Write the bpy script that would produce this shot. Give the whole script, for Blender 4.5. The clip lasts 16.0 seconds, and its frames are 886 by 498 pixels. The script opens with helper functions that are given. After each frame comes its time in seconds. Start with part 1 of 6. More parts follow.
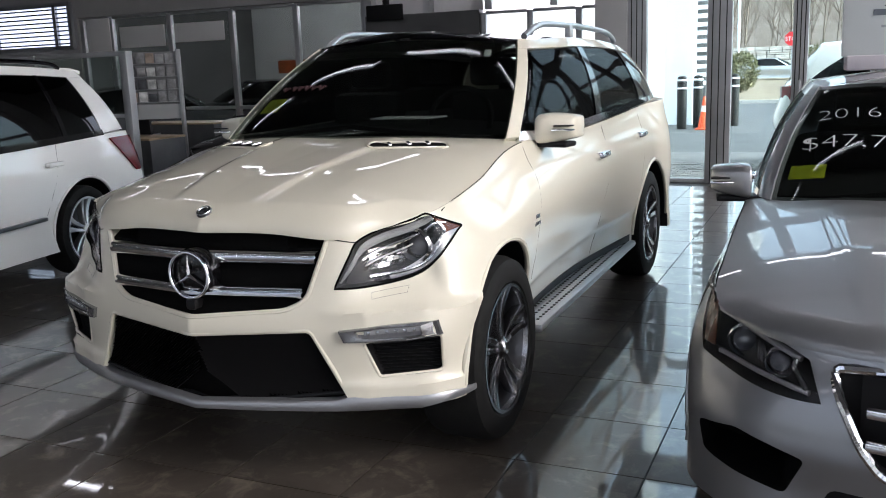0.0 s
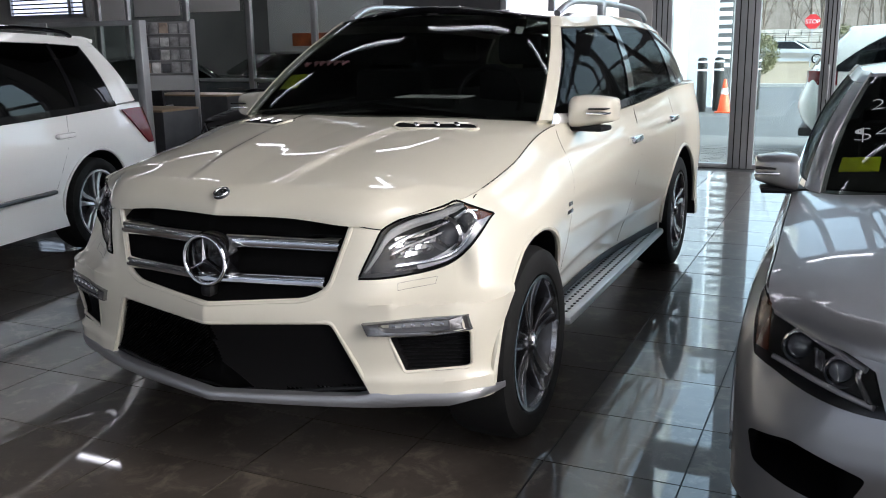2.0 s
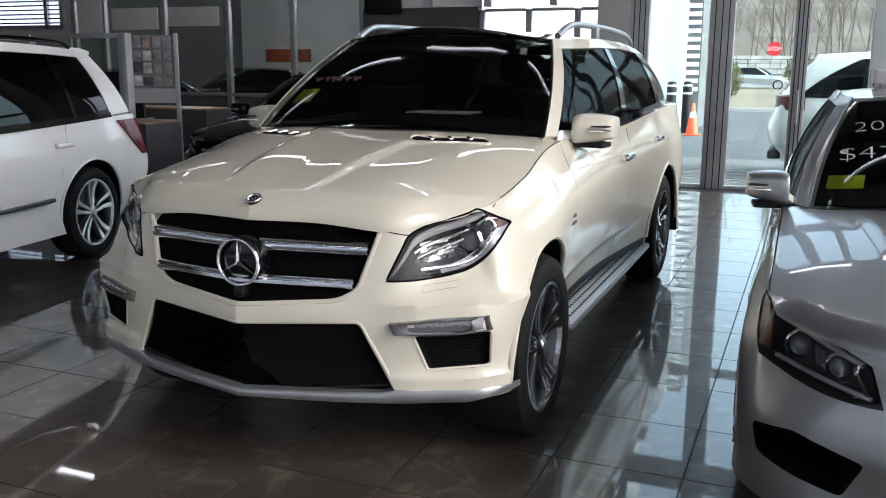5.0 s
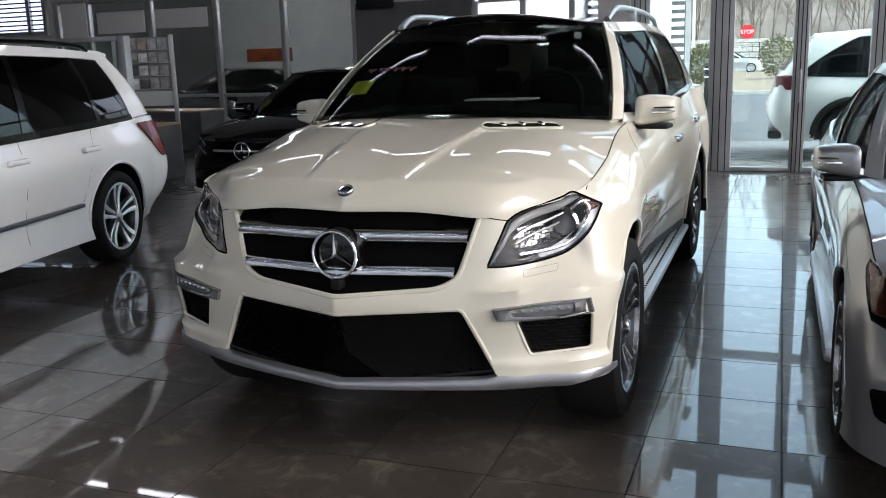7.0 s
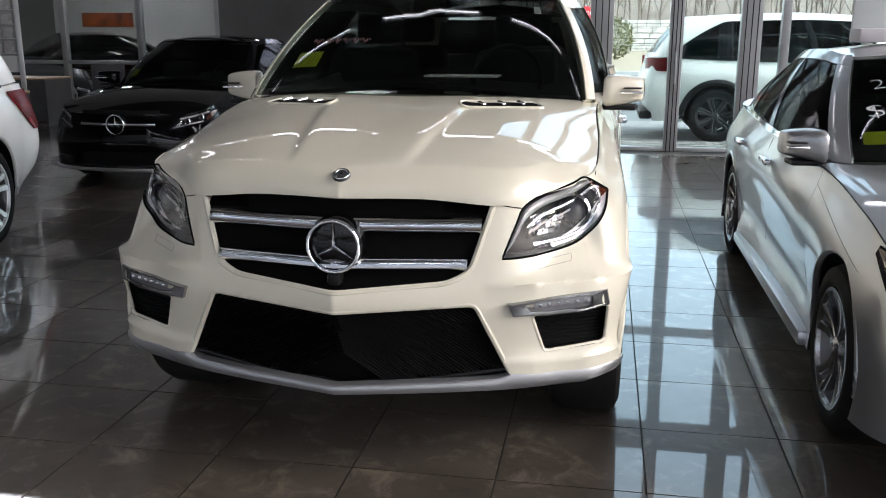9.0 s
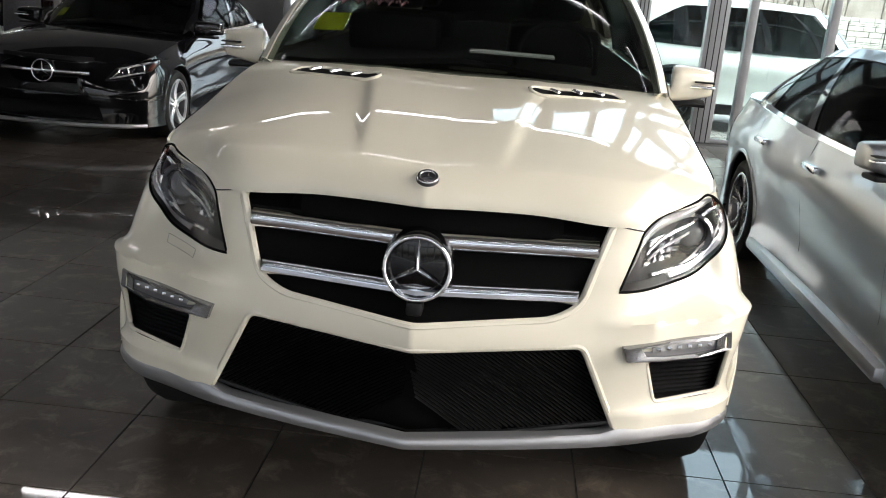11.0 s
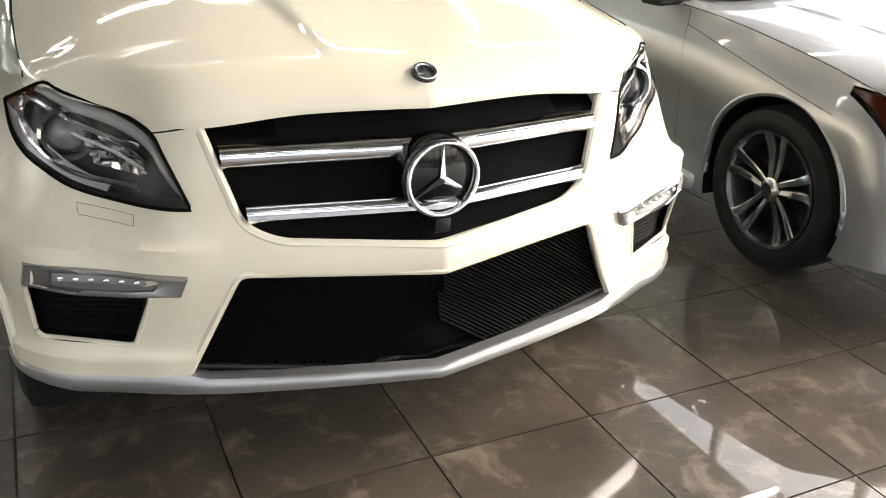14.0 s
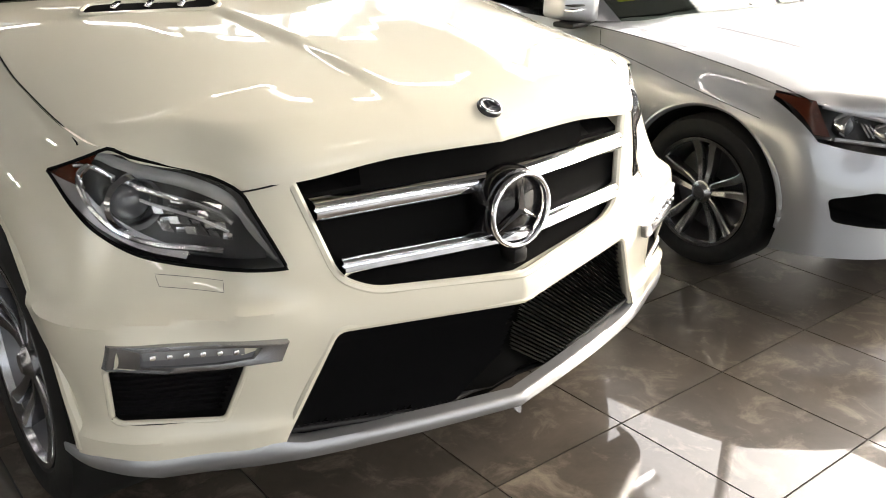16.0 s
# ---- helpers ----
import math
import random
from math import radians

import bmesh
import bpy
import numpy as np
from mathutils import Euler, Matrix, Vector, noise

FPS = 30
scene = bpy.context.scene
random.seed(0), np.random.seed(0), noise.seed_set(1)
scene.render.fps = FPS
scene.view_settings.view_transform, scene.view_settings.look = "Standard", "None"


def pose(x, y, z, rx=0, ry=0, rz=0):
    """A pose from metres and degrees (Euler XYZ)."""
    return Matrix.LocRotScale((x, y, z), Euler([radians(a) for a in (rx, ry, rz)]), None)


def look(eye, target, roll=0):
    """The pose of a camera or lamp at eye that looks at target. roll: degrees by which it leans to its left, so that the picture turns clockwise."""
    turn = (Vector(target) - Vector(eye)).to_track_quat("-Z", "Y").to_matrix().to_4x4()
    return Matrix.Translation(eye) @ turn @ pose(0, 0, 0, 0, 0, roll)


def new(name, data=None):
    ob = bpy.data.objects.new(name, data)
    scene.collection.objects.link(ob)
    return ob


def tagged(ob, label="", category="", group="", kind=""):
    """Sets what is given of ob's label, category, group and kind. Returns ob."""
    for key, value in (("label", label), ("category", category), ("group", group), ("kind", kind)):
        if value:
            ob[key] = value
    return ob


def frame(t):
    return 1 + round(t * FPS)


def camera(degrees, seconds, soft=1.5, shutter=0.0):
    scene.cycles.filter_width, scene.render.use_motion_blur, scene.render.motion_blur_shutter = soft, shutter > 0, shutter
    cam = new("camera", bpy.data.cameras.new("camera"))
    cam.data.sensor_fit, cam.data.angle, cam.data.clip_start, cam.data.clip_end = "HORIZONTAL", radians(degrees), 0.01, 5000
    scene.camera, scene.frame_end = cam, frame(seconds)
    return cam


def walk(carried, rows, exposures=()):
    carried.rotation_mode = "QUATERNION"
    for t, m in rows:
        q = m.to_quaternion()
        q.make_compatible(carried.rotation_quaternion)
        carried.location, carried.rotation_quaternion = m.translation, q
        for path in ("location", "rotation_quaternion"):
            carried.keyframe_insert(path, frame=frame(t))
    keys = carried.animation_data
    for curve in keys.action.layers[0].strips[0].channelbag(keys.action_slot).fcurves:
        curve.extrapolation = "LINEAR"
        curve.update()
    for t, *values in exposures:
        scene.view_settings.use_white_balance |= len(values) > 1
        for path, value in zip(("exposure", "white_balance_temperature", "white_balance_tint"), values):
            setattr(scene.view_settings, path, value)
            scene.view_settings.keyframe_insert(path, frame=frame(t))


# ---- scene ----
cam = camera(52.6, 16.0, 1.0)
PATH = [
    (0, (2.17, -2.576, 1.541), (1.373, -0.785, 1.145), -2.1),
    (0.5, (2.089, -2.558, 1.54), (1.389, -0.731, 1.125), -2.1),
    (1, (2.027, -2.533, 1.533), (1.332, -0.707, 1.105), -1.9),
    (1.5, (2.014, -2.491, 1.539), (1.263, -0.696, 1.079), -1.7),
    (2, (2.021, -2.427, 1.547), (1.209, -0.654, 1.101), -0.9),
    (2.5, (2.019, -2.375, 1.544), (1.175, -0.615, 1.108), -0.8),
    (3, (1.98, -2.366, 1.534), (1.112, -0.624, 1.072), -0.1),
    (3.5, (1.908, -2.458, 1.544), (1.071, -0.707, 1.058), -1.2),
    (4, (1.855, -2.562, 1.549), (1.097, -0.773, 1.073), -0.6),
    (4.5, (1.881, -2.63, 1.549), (1.24, -0.789, 1.101), 0.2),
    (5, (1.909, -2.695, 1.544), (1.168, -0.882, 1.138), 0.3),
    (5.2, (1.898, -2.719, 1.54), (1.076, -0.942, 1.132), -0.0),
    (7.3, (1.417, -2.857, 1.513), (0.77, -1.012, 1.09), -1.6),
    (7.5, (1.365, -2.853, 1.512), (0.752, -0.999, 1.084), -1.3),
    (8, (1.18, -2.868, 1.512), (0.666, -0.991, 1.052), -0.8),
    (8.5, (1.012, -2.852, 1.513), (0.621, -0.949, 1.039), -0.6),
    (8.7, (0.95, -2.816, 1.515), (0.579, -0.909, 1.041), -0.4),
    (10.8, (0.241, -2.29, 1.522), (0.134, -0.366, 0.988), 4.6),
    (11, (0.19, -2.227, 1.519), (0.08, -0.307, 0.971), 4.8),
    (11.5, (0.022, -2.123, 1.5), (-0.096, -0.22, 0.895), 4.4),
    (12, (-0.148, -2.018, 1.502), (0.102, -0.15, 0.832), 4.4),
    (12.5, (-0.304, -1.895, 1.493), (0.083, -0.072, 0.768), 3.9),
    (13, (-0.488, -1.846, 1.499), (-0.028, -0.057, 0.732), 3.1),
    (13.5, (-0.682, -1.85, 1.503), (-0.044, -0.128, 0.709), 2.5),
    (14, (-0.819, -1.751, 1.5), (-0.036, -0.097, 0.694), 1.8),
    (14.5, (-0.957, -1.657, 1.515), (-0.107, -0.031, 0.718), 0.3),
    (15, (-1.142, -1.602, 1.515), (-0.086, -0.092, 0.736), 0.8),
    (15.5, (-1.282, -1.535, 1.519), (-0.165, -0.06, 0.759), -0.0),
    (16, (-1.362, -1.418, 1.509), (-0.198, 0.028, 0.765), 0.5),
]
EXPOSURES = [(0, 1.4, 5900, 18), (5, 1.35, 5900, 18), (8.5, 1.55, 6000, 18), (11, 2.0, 6300, 15), (12.5, 2.45, 6550, 14), (13.5, 2.9, 6700, 14), (16, 2.87, 6750, 14)]
walk(cam, [(t, look(eye, target, roll)) for t, eye, target, roll in PATH], EXPOSURES)


# ---- light ----
world = bpy.data.worlds.new("sky")
scene.world = world
world.use_nodes = True
wn = world.node_tree
sky = wn.nodes.new("ShaderNodeTexSky")
sky.sky_type, sky.sun_disc = "NISHITA", False
SUN_EL, SUN_AZ = radians(36), radians(95)
sky.sun_elevation, sky.sun_rotation = SUN_EL, SUN_AZ
sky.dust_density, sky.air_density = 5.0, 1.0
haze = wn.nodes.new("ShaderNodeHueSaturation")
haze.inputs["Saturation"].default_value = 0.45
wn.links.new(sky.outputs[0], haze.inputs["Color"])
wn.links.new(haze.outputs[0], wn.nodes["Background"].inputs[0])
wn.nodes["Background"].inputs[1].default_value = 0.38
sun_data = bpy.data.lights.new("sun", "SUN")
sun_data.energy, sun_data.angle, sun_data.color = 0.5, radians(18), (1.0, 0.97, 0.93)
sun = new("sun", sun_data)
sun.matrix_world = look((math.sin(SUN_AZ) * 30, math.cos(SUN_AZ) * 30, 30 * math.tan(SUN_EL)), (0, 0, 0))


# ---- materials ----
def mat(name, color=(0.8, 0.8, 0.8), rough=0.5, metal=0.0, coat=0.0, spec=0.5):
    m = bpy.data.materials.new(name)
    m.use_nodes = True
    b = m.node_tree.nodes["Principled BSDF"]
    b.inputs["Base Color"].default_value = (*color, 1)
    b.inputs["Roughness"].default_value = rough
    b.inputs["Metallic"].default_value = metal
    b.inputs["Coat Weight"].default_value = coat
    b.inputs["Coat Roughness"].default_value = 0.03
    b.inputs["Specular IOR Level"].default_value = spec
    return m


def vary(m, low, high, scale=6.0, detail=6.0, rough=None, bump=0.0, bump_scale=None):
    """Lays uneven colour between two shades, uneven gloss and fine relief on a material."""
    nt = m.node_tree
    b = nt.nodes["Principled BSDF"]
    co = nt.nodes.new("ShaderNodeTexCoord")
    n = nt.nodes.new("ShaderNodeTexNoise")
    n.inputs["Scale"].default_value, n.inputs["Detail"].default_value = scale, detail
    nt.links.new(co.outputs["Object"], n.inputs["Vector"])
    r = nt.nodes.new("ShaderNodeValToRGB")
    r.color_ramp.elements[0].position, r.color_ramp.elements[1].position = 0.3, 0.7
    r.color_ramp.elements[0].color, r.color_ramp.elements[1].color = (*low, 1), (*high, 1)
    nt.links.new(n.outputs["Fac"], r.inputs[0])
    nt.links.new(r.outputs[0], b.inputs["Base Color"])
    if rough:
        k = nt.nodes.new("ShaderNodeMapRange")
        k.inputs["To Min"].default_value, k.inputs["To Max"].default_value = rough
        nt.links.new(n.outputs["Fac"], k.inputs["Value"])
        nt.links.new(k.outputs[0], b.inputs["Roughness"])
    if bump:
        f = nt.nodes.new("ShaderNodeTexNoise")
        f.inputs["Scale"].default_value = bump_scale or scale * 12
        nt.links.new(co.outputs["Object"], f.inputs["Vector"])
        u = nt.nodes.new("ShaderNodeBump")
        u.inputs["Strength"].default_value, u.inputs["Distance"].default_value = bump, 0.004
        nt.links.new(f.outputs["Fac"], u.inputs["Height"])
        nt.links.new(u.outputs[0], b.inputs["Normal"])
    return m


def glass(name, tint, clear, gloss=0.035, rim=0.9):
    """A thin pane: it lets light straight through, tinted, and mirrors by angle."""
    m = bpy.data.materials.new(name)
    m.use_nodes = True
    nt = m.node_tree
    nt.nodes.remove(nt.nodes["Principled BSDF"])
    t, g, mix, lw, p5, ma = (nt.nodes.new("ShaderNode" + k) for k in ("BsdfTransparent", "BsdfGlossy", "MixShader", "LayerWeight", "Math", "Math"))
    t.inputs[0].default_value = (*[c * clear for c in tint], 1)
    g.inputs["Roughness"].default_value = 0.01
    lw.inputs[0].default_value = 0.5
    p5.operation, p5.inputs[1].default_value = "POWER", 5.0
    ma.operation, ma.inputs[1].default_value, ma.inputs[2].default_value = "MULTIPLY_ADD", rim, gloss
    nt.links.new(lw.outputs["Facing"], p5.inputs[0])
    nt.links.new(p5.outputs[0], ma.inputs[0])
    nt.links.new(ma.outputs[0], mix.inputs[0])
    nt.links.new(t.outputs[0], mix.inputs[1])
    nt.links.new(g.outputs[0], mix.inputs[2])
    nt.links.new(mix.outputs[0], nt.nodes["Material Output"].inputs[0])
    return m


def glow(name, color, strength):
    m = mat(name, color, 0.5)
    b = m.node_tree.nodes["Principled BSDF"]
    b.inputs["Emission Color"].default_value = (*color, 1)
    b.inputs["Emission Strength"].default_value = strength
    return m


PEARL = mat("pearl white paint", (0.625, 0.595, 0.49), 0.5, 0.0, 1.0, 0.12)
WHITE = mat("white paint", (0.8, 0.8, 0.79), 0.5, 0.0, 1.0, 0.12)
SILVER = mat("silver paint", (0.34, 0.347, 0.358), 0.35, 0.74, 1.0, 0.3)
BLACK = mat("black paint", (0.002, 0.002, 0.0025), 0.04, 0.0, 0.0, 0.4)
GREY_CAR = mat("grey paint", (0.06, 0.065, 0.07), 0.25, 0.3, 1.0)
FAR_SILVER = mat("far silver paint", (0.40, 0.41, 0.42), 0.3, 0.5, 1.0)
RED_CAR = mat("red paint", (0.25, 0.01, 0.01), 0.25, 0.0, 1.0)
RUBBER = vary(mat("tyre rubber", (0.02, 0.02, 0.02), 0.7), (0.006, 0.006, 0.006), (0.014, 0.014, 0.0135), 30, rough=(0.6, 0.85))
RUBBER.node_tree.nodes["Principled BSDF"].inputs["Specular IOR Level"].default_value = 0.2
MESH = mat("dark mesh", (0.003, 0.003, 0.003), 0.85, 0.0, 0.0, 0.05)
PLASTIC = mat("black plastic", (0.006, 0.006, 0.0065), 0.5, 0.0, 0.0, 0.25)
GLOSSBLACK = mat("gloss black", (0.003, 0.003, 0.0035), 0.06, 0.0, 0.0, 0.4)
CHROME = mat("chrome", (0.85, 0.86, 0.88), 0.06, 1.0)
ALLOY = mat("alloy", (0.62, 0.62, 0.63), 0.35, 1.0)
DARK_ALLOY = mat("dark alloy", (0.10, 0.10, 0.105), 0.35, 0.9)
GREY_ALLOY = mat("grey alloy", (0.36, 0.36, 0.365), 0.24, 1.0)
GL_ALLOY = mat("machined alloy", (0.32, 0.32, 0.33), 0.22, 1.0)
SATIN = mat("satin silver", (0.55, 0.56, 0.58), 0.35, 0.8, 0.3)
LIP = mat("silver lip paint", (0.32, 0.325, 0.335), 0.34, 0.7, 0.3)
INTERIOR = mat("dark interior", (0.008, 0.008, 0.0085), 0.7, 0.0, 0.0, 0.2)
TINT = glass("tinted glass", (0.86, 0.92, 0.88), 0.6, 0.03, 0.55)
SIDEGLASS = glass("dark side glass", (0.5, 0.53, 0.52), 0.5, 0.02, 0.15)
PRIVACY = glass("privacy glass", (0.5, 0.52, 0.52), 0.12)
NORTHGLASS = glass("green float glass", (0.86, 0.97, 0.94), 0.92)
GREYGLASS = glass("grey solar glass", (1.0, 1.0, 0.97), 0.60)
CLEAR = glass("clear glass", (0.95, 1.0, 0.98), 0.93)
LAMPGLASS = glass("lamp cover", (1.0, 1.0, 1.0), 0.95, 0.014, 0.5)
REDLENS = mat("red lens", (0.11, 0.004, 0.006), 0.2, 0, 0.0, 0.3)
YELLOW = mat("yellow paper", (0.72, 0.8, 0.02), 0.6)
PAPER = mat("white paper", (0.8, 0.8, 0.8), 0.6)
MULLION = vary(mat("grey aluminium", (0.45, 0.46, 0.47), 0.4, 0.6), (0.36, 0.37, 0.38), (0.46, 0.47, 0.48), 3, rough=(0.35, 0.5))
WALL = vary(mat("grey wall paint", (0.45, 0.45, 0.45), 0.7), (0.42, 0.42, 0.42), (0.48, 0.48, 0.47), 1.5, rough=(0.6, 0.8), bump=0.1, bump_scale=300)
DARKWALL = vary(mat("dark wall", (0.12, 0.12, 0.12), 0.7), (0.10, 0.10, 0.10), (0.14, 0.14, 0.14), 1.5, rough=(0.6, 0.8))
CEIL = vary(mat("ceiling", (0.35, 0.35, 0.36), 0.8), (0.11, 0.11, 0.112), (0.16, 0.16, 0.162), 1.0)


def stone():
    """Polished brown-grey stone with paler cloudy veins; every tile has its own cut of it."""
    m = mat("floor tile", (0.15, 0.13, 0.115), 0.30, coat=1.0, spec=0.22)
    nt = m.node_tree
    b = nt.nodes["Principled BSDF"]
    geo, info, add = nt.nodes.new("ShaderNodeNewGeometry"), nt.nodes.new("ShaderNodeObjectInfo"), nt.nodes.new("ShaderNodeVectorMath")
    mul = nt.nodes.new("ShaderNodeMath")
    mul.operation, mul.inputs[1].default_value = "MULTIPLY", 37.0
    nt.links.new(info.outputs["Random"], mul.inputs[0])
    nt.links.new(geo.outputs["Position"], add.inputs[0])
    nt.links.new(mul.outputs[0], add.inputs[1])

    def ramp(scale, detail, distort, stops):
        n = nt.nodes.new("ShaderNodeTexNoise")
        n.inputs["Scale"].default_value, n.inputs["Detail"].default_value, n.inputs["Distortion"].default_value = scale, detail, distort
        n.inputs["Roughness"].default_value = 0.68
        nt.links.new(add.outputs[0], n.inputs["Vector"])
        r = nt.nodes.new("ShaderNodeValToRGB")
        r.color_ramp.elements[0].position, r.color_ramp.elements[1].position = stops[0][0], stops[1][0]
        r.color_ramp.elements[0].color, r.color_ramp.elements[1].color = (*stops[0][1], 1), (*stops[1][1], 1)
        nt.links.new(n.outputs["Fac"], r.inputs[0])
        return r

    base = ramp(3.0, 12, 0.4, ((0.3, (0.036, 0.030, 0.025)), (0.7, (0.086, 0.072, 0.059))))
    vein = ramp(7.0, 15, 0.5, ((0.52, (0, 0, 0)), (0.74, (0.85, 0.85, 0.85))))
    mix = nt.nodes.new("ShaderNodeMixRGB")
    mix.inputs[2].default_value = (0.22, 0.185, 0.145, 1)
    nt.links.new(vein.outputs[0], mix.inputs[0])
    nt.links.new(base.outputs[0], mix.inputs[1])
    nt.links.new(mix.outputs[0], b.inputs["Base Color"])
    smear = ramp(1.1, 6, 0.3, ((0.35, (0.012, 0.012, 0.012)), (0.8, (0.05, 0.05, 0.05))))
    nt.links.new(smear.outputs[0], b.inputs["Coat Roughness"])
    b.inputs["Coat IOR"].default_value = 1.5
    return m


TILE = stone()
GROUT = mat("grout", (0.03, 0.03, 0.03), 0.8)
ASPHALT = vary(mat("asphalt", (0.1, 0.1, 0.1), 0.9), (0.12, 0.12, 0.12), (0.2, 0.2, 0.2), 2, rough=(0.8, 0.95), bump=0.3)
HALLTUBE = glow("bright fluorescent tube", (1.0, 0.96, 0.9), 30)
TUBE = glow("fluorescent tube", (1.0, 0.98, 0.94), 3.8)


# ---- mesh helpers ----
def put(bm, name, material, parent=None, label="", smooth=40):
    """Links a bmesh as one mesh object, with faces smooth up to an angle."""
    bmesh.ops.recalc_face_normals(bm, faces=bm.faces)
    me = bpy.data.meshes.new(name)
    bm.to_mesh(me)
    bm.free()
    if material:
        me.materials.append(material)
    me.polygons.foreach_set("use_smooth", [True] * len(me.polygons))
    me.set_sharp_from_angle(angle=radians(smooth))
    ob = new(name, me)
    if parent:
        ob.parent = parent
    if label:
        ob["label"] = label
    return ob


def part(name, bm, material, parent, label=""):
    return put(bm, name, material, parent, label)


def add_box(bm, x0, x1, y0, y1, z0, z1, bevel=0.0, m=None):
    c = Matrix.Translation(((x0 + x1) / 2, (y0 + y1) / 2, (z0 + z1) / 2)) @ Matrix.Diagonal((x1 - x0, y1 - y0, z1 - z0, 1))
    vs = bmesh.ops.create_cube(bm, size=1, matrix=(m or Matrix()) @ c)["verts"]
    if bevel:
        es = {e for v in vs for e in v.link_edges}
        bmesh.ops.bevel(bm, geom=list(es), offset=bevel, segments=2, affect="EDGES", profile=0.5)
    return bm


def boxed(x0, x1, y0, y1, z0, z1, bevel=0.0, m=None):
    return add_box(bmesh.new(), x0, x1, y0, y1, z0, z1, bevel, m)


def joined(bms):
    out = bmesh.new()
    for b in bms:
        me = bpy.data.meshes.new("tmp")
        b.to_mesh(me)
        b.free()
        out.from_mesh(me)
        bpy.data.meshes.remove(me)
    return out


def cr(p, t):
    """Catmull-Rom through the rows of p; t from 0 to len(p) - 1."""
    p = np.asarray(p, float)
    t = np.atleast_1d(np.asarray(t, float))
    n = len(p)
    i = np.clip(np.floor(t).astype(int), 0, n - 2)
    f = (t - i)[:, None] if p.ndim > 1 else t - i
    a, b, c, d = p[np.maximum(i - 1, 0)], p[i], p[i + 1], p[np.minimum(i + 2, n - 1)]
    return 0.5 * (2 * b + (c - a) * f + (2 * a - 5 * b + 4 * c - d) * f**2 + (3 * b - a - 3 * c + d) * f**3)


def cr_at(table, y):
    """A smooth curve through rows of (y, z), read at y."""
    t = np.array(table, float)
    fine = cr(t, np.linspace(0, len(t) - 1, 400))
    return np.interp(y, fine[:, 0], fine[:, 1])


def grid_faces(bm, pts, closed=False):
    """Quads over an array of rows of points; closed joins each row's ends."""
    vs = [[bm.verts.new(p) for p in row] for row in pts]
    n = len(vs[0])
    for a, b in zip(vs, vs[1:]):
        for k in range(n if closed else n - 1):
            q = [a[k], a[(k + 1) % n], b[(k + 1) % n], b[k]]
            q = [v for j, v in enumerate(q) if (v.co - q[j - 1].co).length > 1e-6]
            if len(q) > 2:
                bm.faces.new(q)
    return vs


def shell(pts, thick):
    """A sheet of the given thickness from rows of points (numpy, rows x columns x 3); thickness goes inward."""
    pts = np.asarray(pts, float)
    du, dv = np.gradient(pts, axis=1), np.gradient(pts, axis=0)
    nrm = np.cross(du, dv)
    nrm /= np.linalg.norm(nrm, axis=2, keepdims=True) + 1e-12
    bm = bmesh.new()
    top = grid_faces(bm, pts)
    low = grid_faces(bm, pts - thick * nrm)
    r, c = len(top), len(top[0])
    rim = [(0, k) for k in range(c)] + [(k, c - 1) for k in range(1, r)] + [(r - 1, k) for k in range(c - 2, -1, -1)] + [(k, 0) for k in range(r - 2, 0, -1)]
    for (a, b), (e, f) in zip(rim, rim[1:] + rim[:1]):
        bm.faces.new((top[a][b], low[a][b], low[e][f], top[e][f]))
    return bm


def tube(points, radius, sides=8, closed=False, flat=1.0):
    """A rod along points; flat squeezes it along z."""
    bm = bmesh.new()
    pts = [Vector(p) for p in points]
    rings = []
    n = len(pts)
    for i, p in enumerate(pts):
        a = pts[(i - 1) % n] if closed or i else p
        b = pts[(i + 1) % n] if closed or i < n - 1 else p
        d = (b - a).normalized()
        u = d.cross(Vector((0, 0, 1)))
        u = u.normalized() if u.length > 1e-3 else Vector((1, 0, 0))
        w = u.cross(d)
        rings.append([p + radius * (math.cos(k) * u + flat * math.sin(k) * w) for k in (2 * math.pi * j / sides for j in range(sides))])
    if closed:
        rings.append(rings[0])
    vs = grid_faces(bm, rings, True)
    if not closed:
        bm.faces.new(vs[0]), bm.faces.new(vs[-1])
    else:
        bmesh.ops.remove_doubles(bm, verts=bm.verts, dist=1e-5)
    return bm


def lathe(profile, n=48, axis="x"):
    """Turns rows of (radius, along) round the x axis."""
    bm = bmesh.new()
    rings = [[(h, r * math.cos(a), r * math.sin(a)) for a in (2 * math.pi * k / n for k in range(n))] for r, h in profile]
    grid_faces(bm, rings, True)
    return bm


def thing(name, label, category, m=None, group="", kind=""):
    ob = new(name)
    ob.empty_display_size = 0.2
    if m is not None:
        ob.matrix_world = m
    return tagged(ob, label, category, group, kind)


# ---- cars: their shells ----
V5 = (0, 0.25, 0.5, 0.75, 1)


